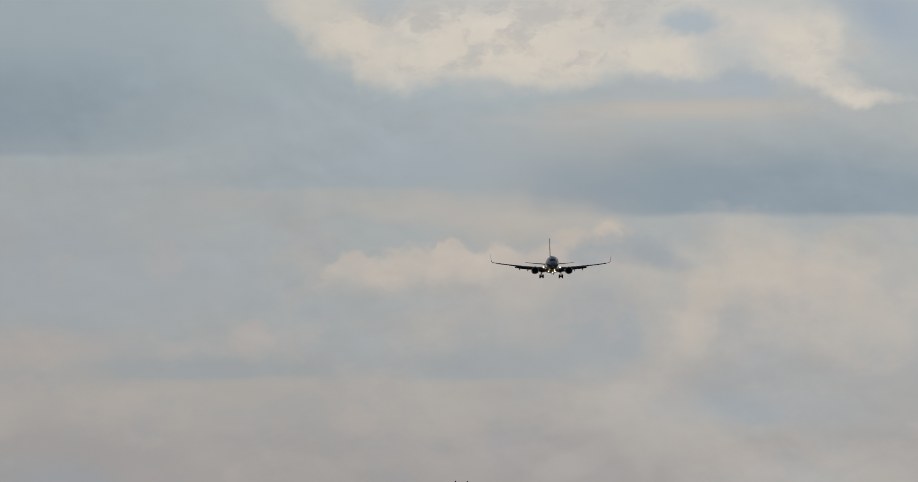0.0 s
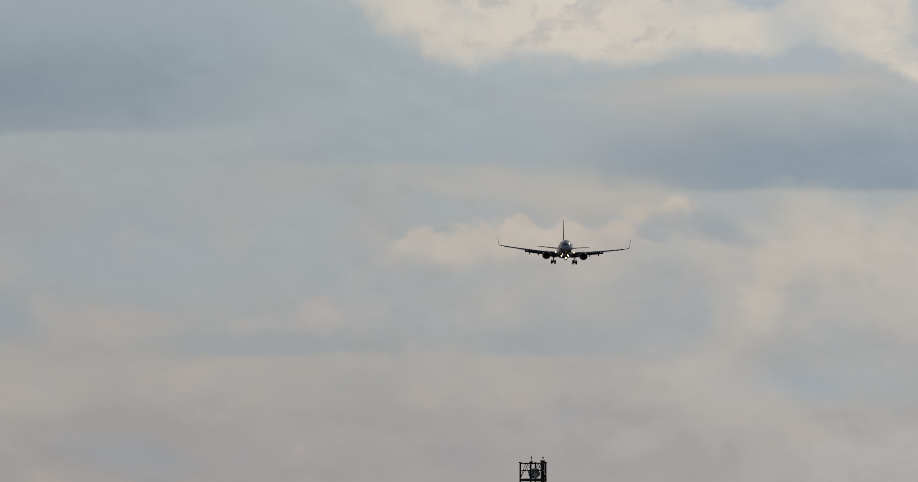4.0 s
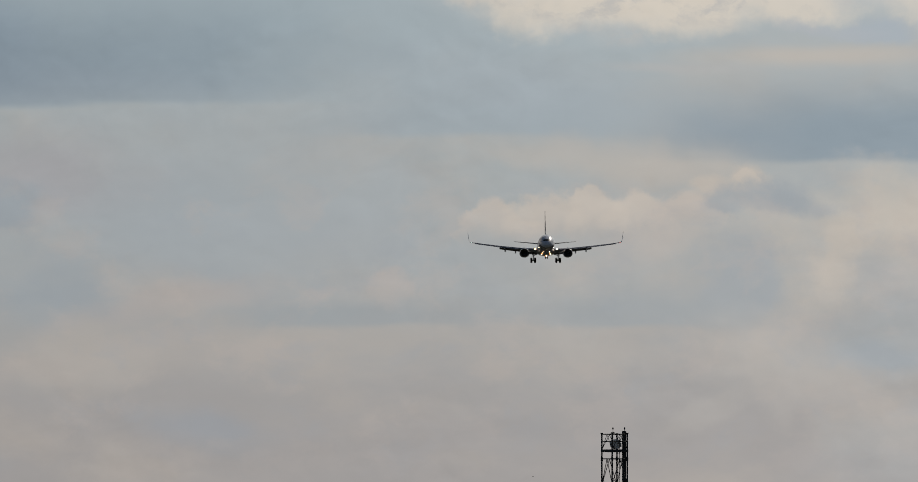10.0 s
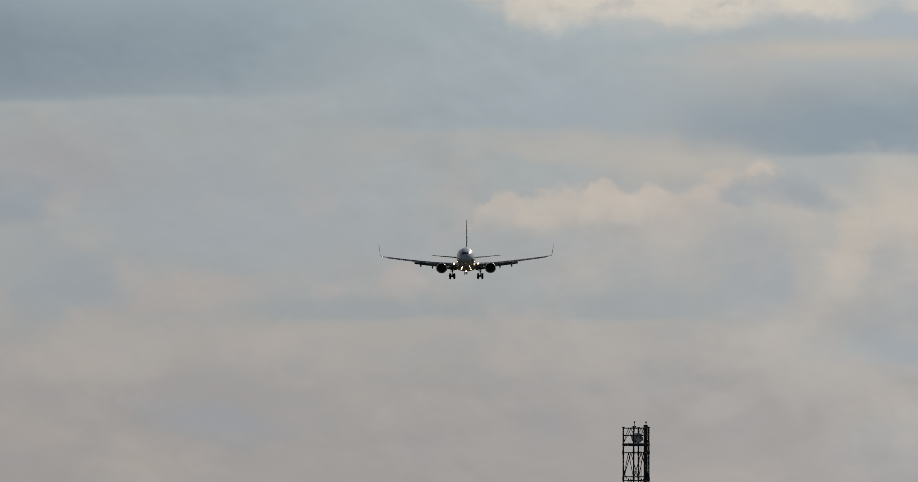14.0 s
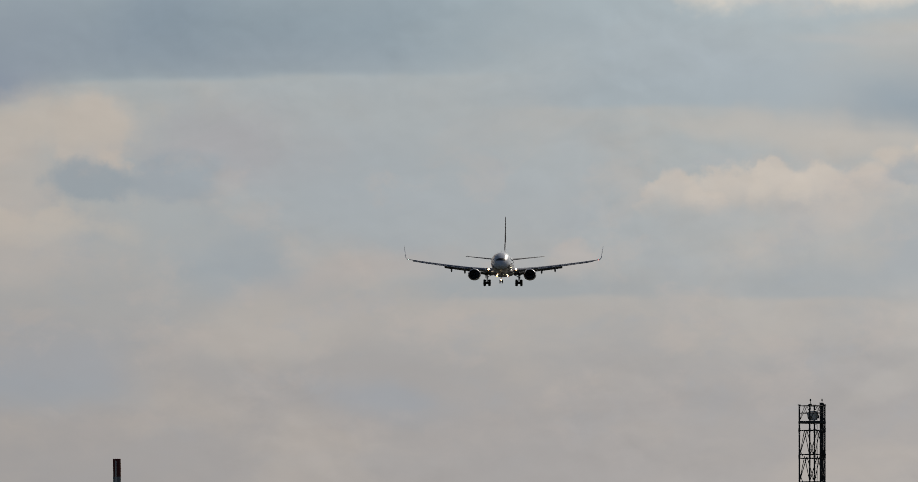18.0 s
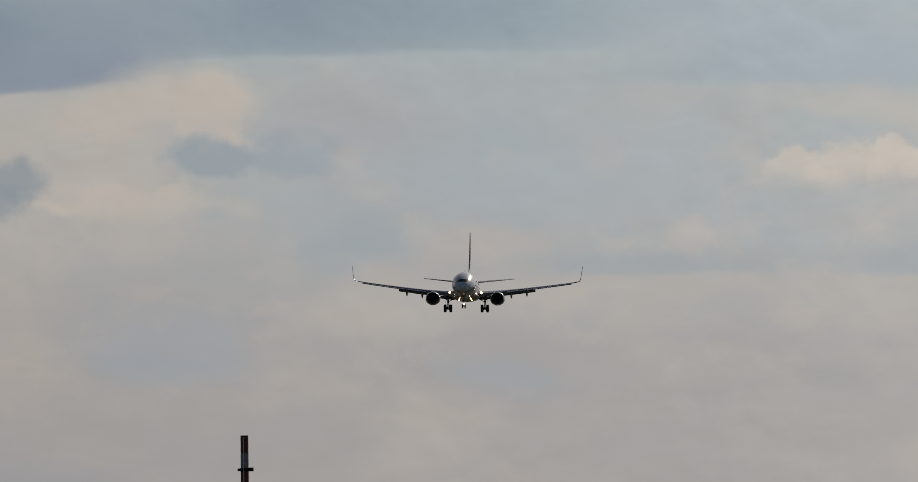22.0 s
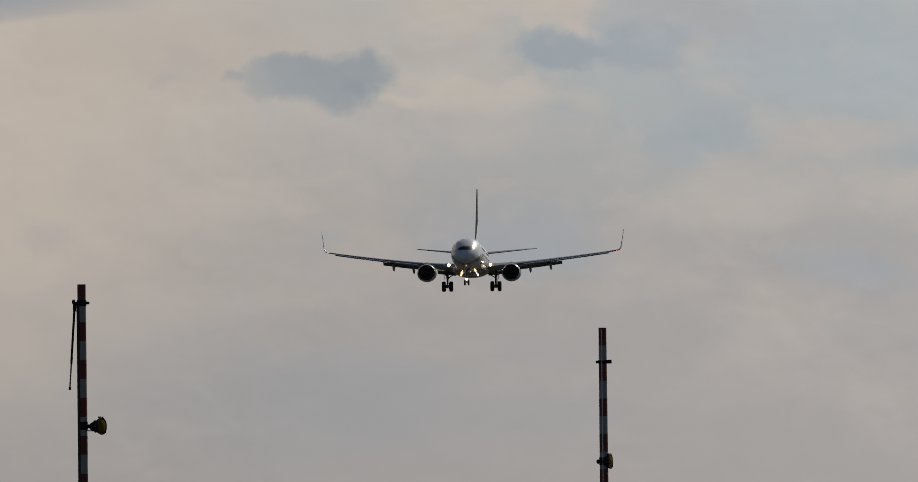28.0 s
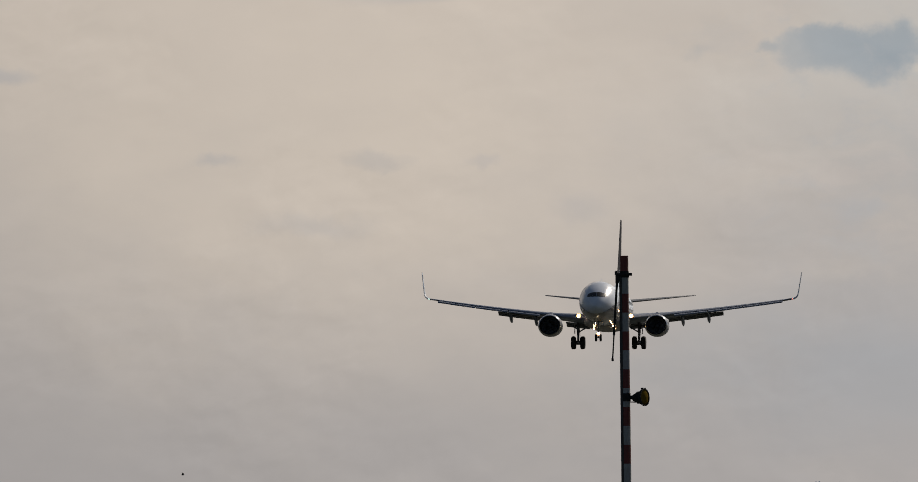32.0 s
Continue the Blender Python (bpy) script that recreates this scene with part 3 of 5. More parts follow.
        l.new(near.outputs[0], most.inputs[0])
        most.inputs[1].default_value = 1.0
        mad = n.new("ShaderNodeMath")
        mad.operation = "MULTIPLY_ADD"
        l.new(most.outputs[0], mad.inputs[1])
        l.new(billow, mad.inputs[0])
        l.new(g.outputs[1], mad.inputs[2])
        mr = n.new("ShaderNodeMapRange")
        mr.interpolation_type, mr.clamp = "SMOOTHSTEP", False
        low = 0.17 * rough
        mr.inputs[1].default_value, mr.inputs[2].default_value = low, low + edge * (1 - low)
        l.new(mad.outputs[0], mr.inputs[0])
        if floor is None:
            return mr.outputs[0]
        lo, hi = {"fade": (-1.0, 0.4), "rim": (-0.25, 0.6)}.get(floor) or (floor - 7 / rv, floor + 9 / rv)
        cut = ramp(mp.outputs[0], lo, hi, 1)
        mu = n.new("ShaderNodeMath")
        mu.operation = "MULTIPLY"
        l.new(mr.outputs[0], mu.inputs[0])
        l.new(cut, mu.inputs[1])
        return mu.outputs[0]

    base = n.new("ShaderNodeRGB")
    base.outputs[0].default_value = lin(164, 169, 170)
    c = base.outputs[0]
    # warm side of the sky, and the dull haze near the horizon
    c = mix(c, ramp(soft_vec, 0.05, -1.25, 0), (192, 182, 170))
    c = mix(c, ramp(soft_vec, -0.3, -0.75, 1), (160, 156, 153), 0.9)
    # broken cover
    streak = noise_tex(2.2, 6, (1.0, 2.1, 1), soft_vec)
    mr = n.new("ShaderNodeMapRange")
    mr.interpolation_type, mr.clamp = "SMOOTHSTEP", False
    mr.inputs[1].default_value, mr.inputs[2].default_value = 0.45, 0.68
    l.new(streak.outputs[0], mr.inputs[0])
    c = mix(c, mr.outputs[0], (180, 172, 162), 0.45)

    def centred(tex):
        sub = n.new("ShaderNodeMath")
        sub.operation = "SUBTRACT"
        sub.inputs[1].default_value = 0.5
        l.new(tex.outputs[0], sub.inputs[0])
        return sub.outputs[0]

    heaps, wisps = centred(noise_tex(7.5, 6, (1, 1.25, 1), rough=0.52)), centred(noise_tex(4.0, 6, (1, 1.7, 1)))
    kinds = {"soft": (soft_vec, wisps, 0.5), "puff": (puff_vec, heaps, 1.0), "flat": (flat_vec, wisps, 0.15), "mottle": (soft_vec, wisps, 0.5)}
    lump_tex = noise_tex(11.0, 7, (1, 1.7, 1), puff_vec, 0.6)
    lumps = n.new("ShaderNodeMapRange")
    lumps.interpolation_type, lumps.clamp = "SMOOTHSTEP", False
    lumps.inputs[1].default_value, lumps.inputs[2].default_value = 0.47, 0.63
    l.new(lump_tex.outputs[0], lumps.inputs[0])
    for (u, v, ru, rv, turn, edge), kind, floor, rgb, amount in cloud_masses():
        mask = bank(u, v, ru, rv, turn, edge, kinds[kind][0], floor, *kinds[kind][1:])
        if kind == "mottle":
            broken = n.new("ShaderNodeMath")
            broken.operation = "MULTIPLY"
            l.new(mask, broken.inputs[0]), l.new(lumps.outputs[0], broken.inputs[1])
            mask = broken.outputs[0]
        c = mix(c, mask, rgb, amount)
    c = mix(c, ramp(soft_vec, -0.78, -1.2, 1), (158, 154, 151), 0.7)
    # small warm and cool flecks all over the cover
    fleck_vec = warped(tc.outputs[0], noise_tex(9.0, 4), 0.09)
    for seed, lo, hi, rgb, amount in (((0.0, 0.0, 0), 0.5, 0.66, (185, 174, 165), 0.22), ((3.7, 1.9, 0), 0.52, 0.68, (153, 160, 166), 0.22)):
        mp = n.new("ShaderNodeMapping")
        mp.inputs["Location"].default_value = seed
        l.new(fleck_vec, mp.inputs[0])
        tex = noise_tex(7.5, 7, (1, 1.45, 1), mp.outputs[0], 0.6)
        mr = n.new("ShaderNodeMapRange")
        mr.interpolation_type, mr.clamp = "SMOOTHSTEP", False
        mr.inputs[1].default_value, mr.inputs[2].default_value = lo, hi
        l.new(tex.outputs[0], mr.inputs[0])
        span = ramp(tc.outputs[0], -1.15, -0.45, 0)
        both = n.new("ShaderNodeMath")
        both.operation = "MULTIPLY"
        l.new(mr.outputs[0], both.inputs[0]), l.new(span, both.inputs[1])
        under = ramp(tc.outputs[0], -0.26, -0.33, 1)
        lower = n.new("ShaderNodeMath")
        lower.operation = "MULTIPLY"
        l.new(both.outputs[0], lower.inputs[0]), l.new(under, lower.inputs[1])
        clear = n.new("ShaderNodeMath")
        clear.operation = "MULTIPLY"
        l.new(lower.outputs[0], clear.inputs[0]), l.new(ramp(tc.outputs[0], -0.95, -0.6, 1), clear.inputs[1])
        c = mix(c, clear.outputs[0], rgb, amount)
    # the cover is thinner, and so brighter, away from the warm side
    sep = n.new("ShaderNodeSeparateXYZ")
    l.new(tc.outputs[0], sep.inputs[0])
    tilt = n.new("ShaderNodeMapRange")
    tilt.inputs[1].default_value, tilt.inputs[2].default_value = -2.5, 2.5
    tilt.inputs[3].default_value, tilt.inputs[4].default_value = 0.78, 1.17
    l.new(sep.outputs[0], tilt.inputs[0])
    sc = n.new("ShaderNodeVectorMath")
    sc.operation = "SCALE"
    l.new(c, sc.inputs[0])
    l.new(tilt.outputs[0], sc.inputs["Scale"])
    c = sc.outputs[0]
    # billows, light on the side that faces the sun
    crisp = warped(tc.outputs[0], noise_tex(7.0, 4), 0.1)
    shift = n.new("ShaderNodeVectorMath")
    shift.inputs[1].default_value = (0.011, 0.014, 0)
    l.new(crisp, shift.inputs[0])
    lit, shade = noise_tex(6.5, 6, (1, 1.5, 1), crisp, 0.5), noise_tex(6.5, 6, (1, 1.5, 1), shift.outputs[0], 0.5)
    slope = n.new("ShaderNodeMath")
    slope.operation = "SUBTRACT"
    l.new(lit.outputs[0], slope.inputs[0]), l.new(shade.outputs[0], slope.inputs[1])
    where = noise_tex(1.7, 2, (1, 1.6, 1))
    some = n.new("ShaderNodeMapRange")
    some.interpolation_type, some.clamp = "SMOOTHSTEP", False
    some.inputs[1].default_value, some.inputs[2].default_value = 0.38, 0.62
    some.inputs[3].default_value, some.inputs[4].default_value = 0.03, 0.3
    l.new(where.outputs[0], some.inputs[0])
    gain = n.new("ShaderNodeMath")
    gain.operation = "MULTIPLY_ADD"
    gain.inputs[2].default_value = 1.0
    l.new(slope.outputs[0], gain.inputs[0]), l.new(some.outputs[0], gain.inputs[1])
    sc = n.new("ShaderNodeVectorMath")
    sc.operation = "SCALE"
    l.new(c, sc.inputs[0])
    l.new(gain.outputs[0], sc.inputs["Scale"])
    c = sc.outputs[0]
    fine = noise_tex(9.0, 5, (1, 1.6, 1))
    mr = n.new("ShaderNodeMapRange")
    mr.inputs[1].default_value, mr.inputs[2].default_value = 0.3, 0.7
    mr.inputs[3].default_value, mr.inputs[4].default_value = 0.985, 1.015
    l.new(fine.outputs[0], mr.inputs[0])
    sc = n.new("ShaderNodeVectorMath")
    sc.operation = "SCALE"
    l.new(c, sc.inputs[0])
    l.new(mr.outputs[0], sc.inputs["Scale"])
    l.new(sc.outputs[0], em.inputs[0])
    sheet = part("backdrop_sky", bm, m)
    sheet.location = EYE
    return tagged(sheet, "cloudy evening sky, grey-blue bands and cream cloud", "sky", kind="structure")


BRIGHT, CREAM, PALE = (208, 200, 186), (187, 179, 168), (177, 173, 166)
BAND, SLATE = (129, 143, 153), (144, 152, 157)


def cloud_masses():
    """Each cloud mass: (u, v, half width, half height, turn, rim), edge kind, flat base or fading base, colour, cover."""
    # high veil over the top of the sky, and its flat-based dark bands
    yield (700, -250, 2600, 520, 3, 0.5), "flat", None, (164, 176, 180), 0.85
    yield (150, 20, 1000, 300, 1, 0.9), "flat", -0.505, (155, 168, 173), 0.95
    yield (20, 95, 900, 150, 1, 1.0), "flat", -0.5, BAND, 0.68
    yield (30, 140, 560, 70, 0, 1.0), "flat", -0.43, (138, 150, 160), 0.45
    yield (-40, 60, 170, 190, 0, 1.0), "soft", -0.58, (130, 145, 157), 0.5
    yield (-680, 170, 450, 155, 3, 0.6), "flat", -0.5, BAND, 1.0
    yield (-1150, 230, 460, 120, 4, 0.8), "flat", -0.58, (132, 144, 157), 0.95
    yield (-440, 190, 290, 84, 7, 0.7), "flat", -0.48, (137, 147, 159), 1.0
    yield (-330, 100, 340, 130, 2, 0.9), "flat", -0.5, (140, 151, 161), 0.7
    yield (790, 196, 400, 85, 0, 0.8), "flat", -0.31, (155, 166, 171), 0.85
    yield (1560, 222, 720, 130, -1, 0.8), "flat", -0.33, (139, 152, 160), 1.0
    yield (1250, 222, 170, 60, -8, 0.9), "flat", -0.45, (139, 151, 159), 0.6
    yield (900, 150, 420, 110, -8, 1.0), "flat", None, (160, 170, 175), 0.8
    # sunlit heap cloud along the top
    yield (1230, -75, 860, 160, -2, 0.8), "soft", None, (194, 191, 184), 0.9
    yield (800, -60, 190, 80, -25, 0.8), "puff", None, BRIGHT, 0.75
    yield (860, -10, 170, 80, -20, 0.8), "puff", None, BRIGHT, 0.8
    yield (1000, 0, 210, 80, -6, 0.8), "puff", None, BRIGHT, 0.9
    yield (1040, -50, 260, 70, -8, 0.9), "puff", None, (218, 209, 194), 0.7
    yield (1170, 10, 230, 80, 0, 0.8), "puff", None, BRIGHT, 0.9
    yield (1210, -60, 170, 90, 0, 0.9), "puff", None, BRIGHT, 0.7
    yield (1360, -5, 150, 65, 4, 0.7), "puff", None, BRIGHT, 0.85
    yield (1510, -60, 180, 60, -10, 0.9), "puff", None, (202, 196, 186), 0.7
    yield (1595, -15, 120, 110, 30, 0.8), "puff", None, BRIGHT, 0.8
    yield (1650, 45, 110, 45, -20, 0.7), "puff", None, BRIGHT, 0.75
    yield (1710, 68, 90, 24, -6, 0.8), "puff", None, BRIGHT, 0.6
    yield (1120, -45, 520, 120, -2, 0.5), "mottle", None, (181, 180, 176), 0.75
    yield (1640, 0, 170, 120, 20, 0.6), "mottle", None, (183, 182, 178), 0.6
    yield (1410, -62, 85, 42, 0, 0.7), "puff", None, (164, 175, 181), 0.9
    yield (880, -95, 60, 45, 0, 0.9), "puff", None, (172, 179, 182), 0.7
    yield (1500, 42, 130, 36, -4, 0.7), "puff", None, (163, 172, 178), 0.9
    yield (1400, 40, 160, 26, -4, 0.9), "puff", None, (168, 174, 178), 0.7
    yield (1380, 84, 330, 26, 0, 0.9), "flat", None, CREAM, 0.65
    yield (1160, 104, 190, 18, 0, 0.9), "flat", None, (176, 175, 172), 0.5
    yield (1760, -70, 200, 80, -20, 1.0), "soft", None, (152, 165, 176), 0.9
    # wide grey middle
    yield (290, 350, 620, 270, 0, 1.0), "soft", None, (161, 168, 171), 0.85
    yield (620, 410, 420, 140, 0, 1.0), "soft", None, (163, 169, 171), 0.6
    # cream clouds of the middle, with their grey hollows
    yield (1060, 255, 380, 60, -3, 0.9), "soft", None, (182, 176, 167), 0.6
    yield (1020, 372, 300, 95, -2, 0.7), "puff", "fade", (180, 174, 167), 0.8
    yield (1075, 420, 130, 90, 10, 0.8), "puff", None, (180, 174, 167), 0.6
    yield (845, 402, 84, 92, 0, 0.24), "puff", "rim", (189, 181, 171), 0.8
    yield (915, 386, 98, 100, 0, 0.22), "puff", "rim", (191, 183, 172), 0.85
    yield (1000, 382, 84, 96, 0, 0.22), "puff", "rim", (191, 183, 172), 0.85
    yield (1078, 386, 95, 92, 0, 0.26), "puff", "rim", (191, 183, 172), 0.85
    yield (1158, 390, 100, 92, 0, 0.28), "puff", "rim", (188, 180, 170), 0.8
    yield (900, 415, 110, 50, 4, 0.9), "puff", None, (163, 167, 167), 0.6
    yield (1010, 375, 260, 80, 0, 0.7), "mottle", None, (170, 169, 166), 0.45
    yield (1500, 400, 300, 180, 0, 0.7), "mottle", None, (172, 170, 166), 0.55
    yield (1330, 600, 260, 150, -20, 0.7), "mottle", None, (168, 167, 164), 0.25
    yield (-260, 300, 330, 160, 4, 0.7), "mottle", None, (168, 167, 165), 0.5
    yield (1195, 317, 55, 32, 0, 0.7), "puff", None, CREAM, 0.8
    yield (1265, 300, 55, 34, 0, 0.7), "puff", None, CREAM, 0.8
    yield (1480, 360, 340, 130, 0, 0.9), "puff", None, (190, 182, 170), 0.75
    yield (1400, 470, 150, 150, -28, 0.9), "puff", None, CREAM, 0.6
    yield (1690, 420, 260, 170, 0, 0.9), "puff", None, (188, 180, 169), 0.7
    yield (1232, 340, 56, 44, 0, 0.7), "puff", -0.55, (158, 163, 165), 0.75
    yield (1325, 333, 100, 62, 0, 0.7), "puff", -0.5, (152, 159, 163), 0.85
    yield (1385, 345, 60, 34, 0, 0.7), "puff", None, (158, 163, 166), 0.6
    yield (1262, 306, 34, 30, 0, 0.4), "puff", "rim", (190, 182, 171), 0.8
    yield (1500, 470, 120, 95, -15, 0.9), "puff", None, (168, 168, 166), 0.6
    yield (965, 480, 130, 110, 20, 0.9), "puff", None, PALE, 0.6
    yield (1248, 480, 118, 118, -16, 0.7), "puff", None, (157, 163, 166), 0.75
    yield (1425, 430, 80, 170, -24, 0.7), "puff", None, (188, 180, 169), 0.6
    yield (1330, 565, 130, 60, 32, 0.7), "puff", None, (182, 175, 167), 0.5
    yield (1090, 530, 340, 60, 0, 0.8), "flat", -0.36, (156, 162, 164), 0.8
    yield (590, 533, 330, 44, 0, 0.8), "flat", -0.34, (154, 160, 162), 0.8
    yield (655, 480, 62, 48, 0, 0.5), "puff", "fade", (179, 172, 166), 0.6
    yield (535, 488, 48, 26, 0, 0.7), "puff", None, (178, 171, 165), 0.5
    yield (1535, 600, 300, 90, 0, 0.9), "soft", None, (159, 164, 165), 0.7
    yield (40, 290, 300, 130, 0, 0.9), "soft", None, (166, 163, 164), 0.6
    yield (270, 505, 300, 45, 9, 0.9), "soft", None, (174, 167, 162), 0.65
    yield (90, 500, 130, 36, 0, 0.8), "puff", None, (152, 158, 162), 0.55
    yield (130, 600, 260, 42, 14, 0.8), "puff", None, (177, 169, 163), 0.55
    yield (265, 590, 320, 90, 0, 0.9), "soft", None, (172, 167, 161), 0.6
    yield (1320, 610, 240, 110, -30, 0.9), "soft", None, (178, 173, 166), 0.6
    yield (1640, 720, 360, 120, 0, 1.0), "soft", None, (172, 170, 165), 0.7
    yield (1190, 685, 150, 45, 25, 0.8), "puff", None, (174, 170, 164), 0.4
    yield (1325, 690, 46, 60, 12, 0.9), "puff", None, (176, 172, 166), 0.35
    yield (1580, 770, 330, 110, 0, 1.0), "soft", None, (163, 165, 165), 0.6
    yield (330, 722, 130, 34, 0, 0.8), "puff", None, (152, 156, 160), 0.6
    yield (1500, 600, 190, 46, -3, 0.8), "puff", None, (155, 163, 168), 0.6
    # cream and slate clouds further round
    yield (-360, 340, 300, 150, 0, 0.9), "soft", None, (182, 174, 165), 0.6
    yield (-300, 480, 330, 80, 0, 0.9), "puff", None, (180, 172, 164), 0.5
    yield (-432, 430, 92, 62, 0, 0.35), "puff", "rim", (188, 179, 169), 0.6
    yield (-325, 445, 84, 56, 0, 0.35), "puff", "rim", (187, 178, 168), 0.55
    yield (-165, 270, 90, 105, 0, 0.4), "puff", None, (185, 177, 168), 0.6
    yield (-190, 240, 240, 90, 4, 0.8), "puff", None, CREAM, 0.85
    yield (-300, 275, 320, 80, 8, 0.8), "puff", None, (184, 177, 167), 0.8
    yield (-138, 320, 34, 48, 12, 0.6), "puff", None, (186, 178, 168), 0.85
    yield (-330, 435, 120, 50, 0, 0.7), "puff", "fade", CREAM, 0.6
    yield (-225, 430, 70, 52, 0, 0.5), "puff", "rim", CREAM, 0.7
    yield (-40, 335, 150, 74, 6, 0.5), "puff", None, (153, 161, 166), 0.85
    yield (20, 330, 130, 62, 4, 0.8), "puff", None, (156, 164, 168), 0.6
    yield (-180, 356, 120, 60, 3, 0.5), "puff", -0.6, (149, 158, 163), 0.9
    yield (90, 470, 170, 100, 0, 0.9), "soft", None, (155, 163, 167), 0.7
    yield (-209, 430, 190, 45, 0, 0.9), "puff", None, CREAM, 0.6
    yield (-870, 350, 420, 150, 5, 1.0), "soft", None, (177, 169, 160), 0.85
    yield (-617, 150, 60, 20, -20, 0.9), "puff", None, (172, 172, 170), 0.7
    yield (-640, 398, 110, 56, 4, 0.55), "puff", None, (148, 155, 159), 0.85
    yield (-610, 375, 75, 46, 0, 0.6), "puff", None, SLATE, 0.8
    yield (-575, 395, 110, 62, 0, 0.6), "puff", None, SLATE, 0.85
    yield (-590, 372, 74, 46, 0, 0.5), "puff", None, SLATE, 0.85
    yield (-500, 385, 112, 68, -5, 0.5), "puff", None, SLATE, 0.9
    yield (-545, 418, 130, 60, 6, 0.6), "puff", None, SLATE, 0.9
    yield (-510, 415, 80, 45, 0, 1.0), "puff", None, (138, 147, 153), 0.5
    yield (-425, 436, 90, 22, -4, 0.9), "puff", None, (192, 183, 169), 0.7
    yield (-735, 393, 32, 18, 0, 0.9), "puff", None, SLATE, 0.7
    yield (-839, 398, 45, 24, 0, 0.9), "puff", None, (164, 162, 159), 0.7
    yield (-255, 708, 250, 80, 0, 0.9), "soft", None, (154, 159, 163), 0.8
    yield (-569, 663, 75, 26, 0, 0.9), "puff", None, (162, 160, 158), 0.7
    yield (-699, 728, 110, 40, 0, 0.9), "soft", None, (164, 161, 158), 0.7
    yield (98, 600, 240, 90, 0, 0.9), "soft", None, (175, 170, 163), 0.65
    yield (258, 500, 150, 70, 0, 0.9), "soft", None, (171, 167, 162), 0.6
    yield (348, 722, 220, 55, 0, 0.9), "soft", None, (155, 158, 161), 0.7
    yield (-242, 650, 260, 100, 0, 0.9), "soft", None, (156, 160, 164), 0.7
    yield (-1500, 600, 1250, 620, 0, 1.0), "flat", None, (197, 186, 172), 0.85
    yield (-1043, 664, 90, 45, 0, 0.9), "puff", None, (175, 169, 163), 0.6
    yield (-1393, 584, 110, 26, 0, 0.9), "puff", None, (177, 171, 164), 0.6
    yield (-1203, 589, 60, 20, 0, 0.9), "puff", None, (179, 172, 165), 0.6
    yield (-1493, 704, 150, 36, 0, 0.9), "puff", None, (178, 172, 165), 0.6
    yield (-1663, 590, 80, 24, 0, 0.9), "puff", None, (172, 168, 164), 0.6
    yield (-2020, 445, 70, 24, 0, 0.9), "puff", None, (168, 166, 164), 0.6
    yield (-560, 960, 700, 190, 0, 1.0), "soft", None, (153, 155, 157), 0.8


sky_sheet = build_backdrop()


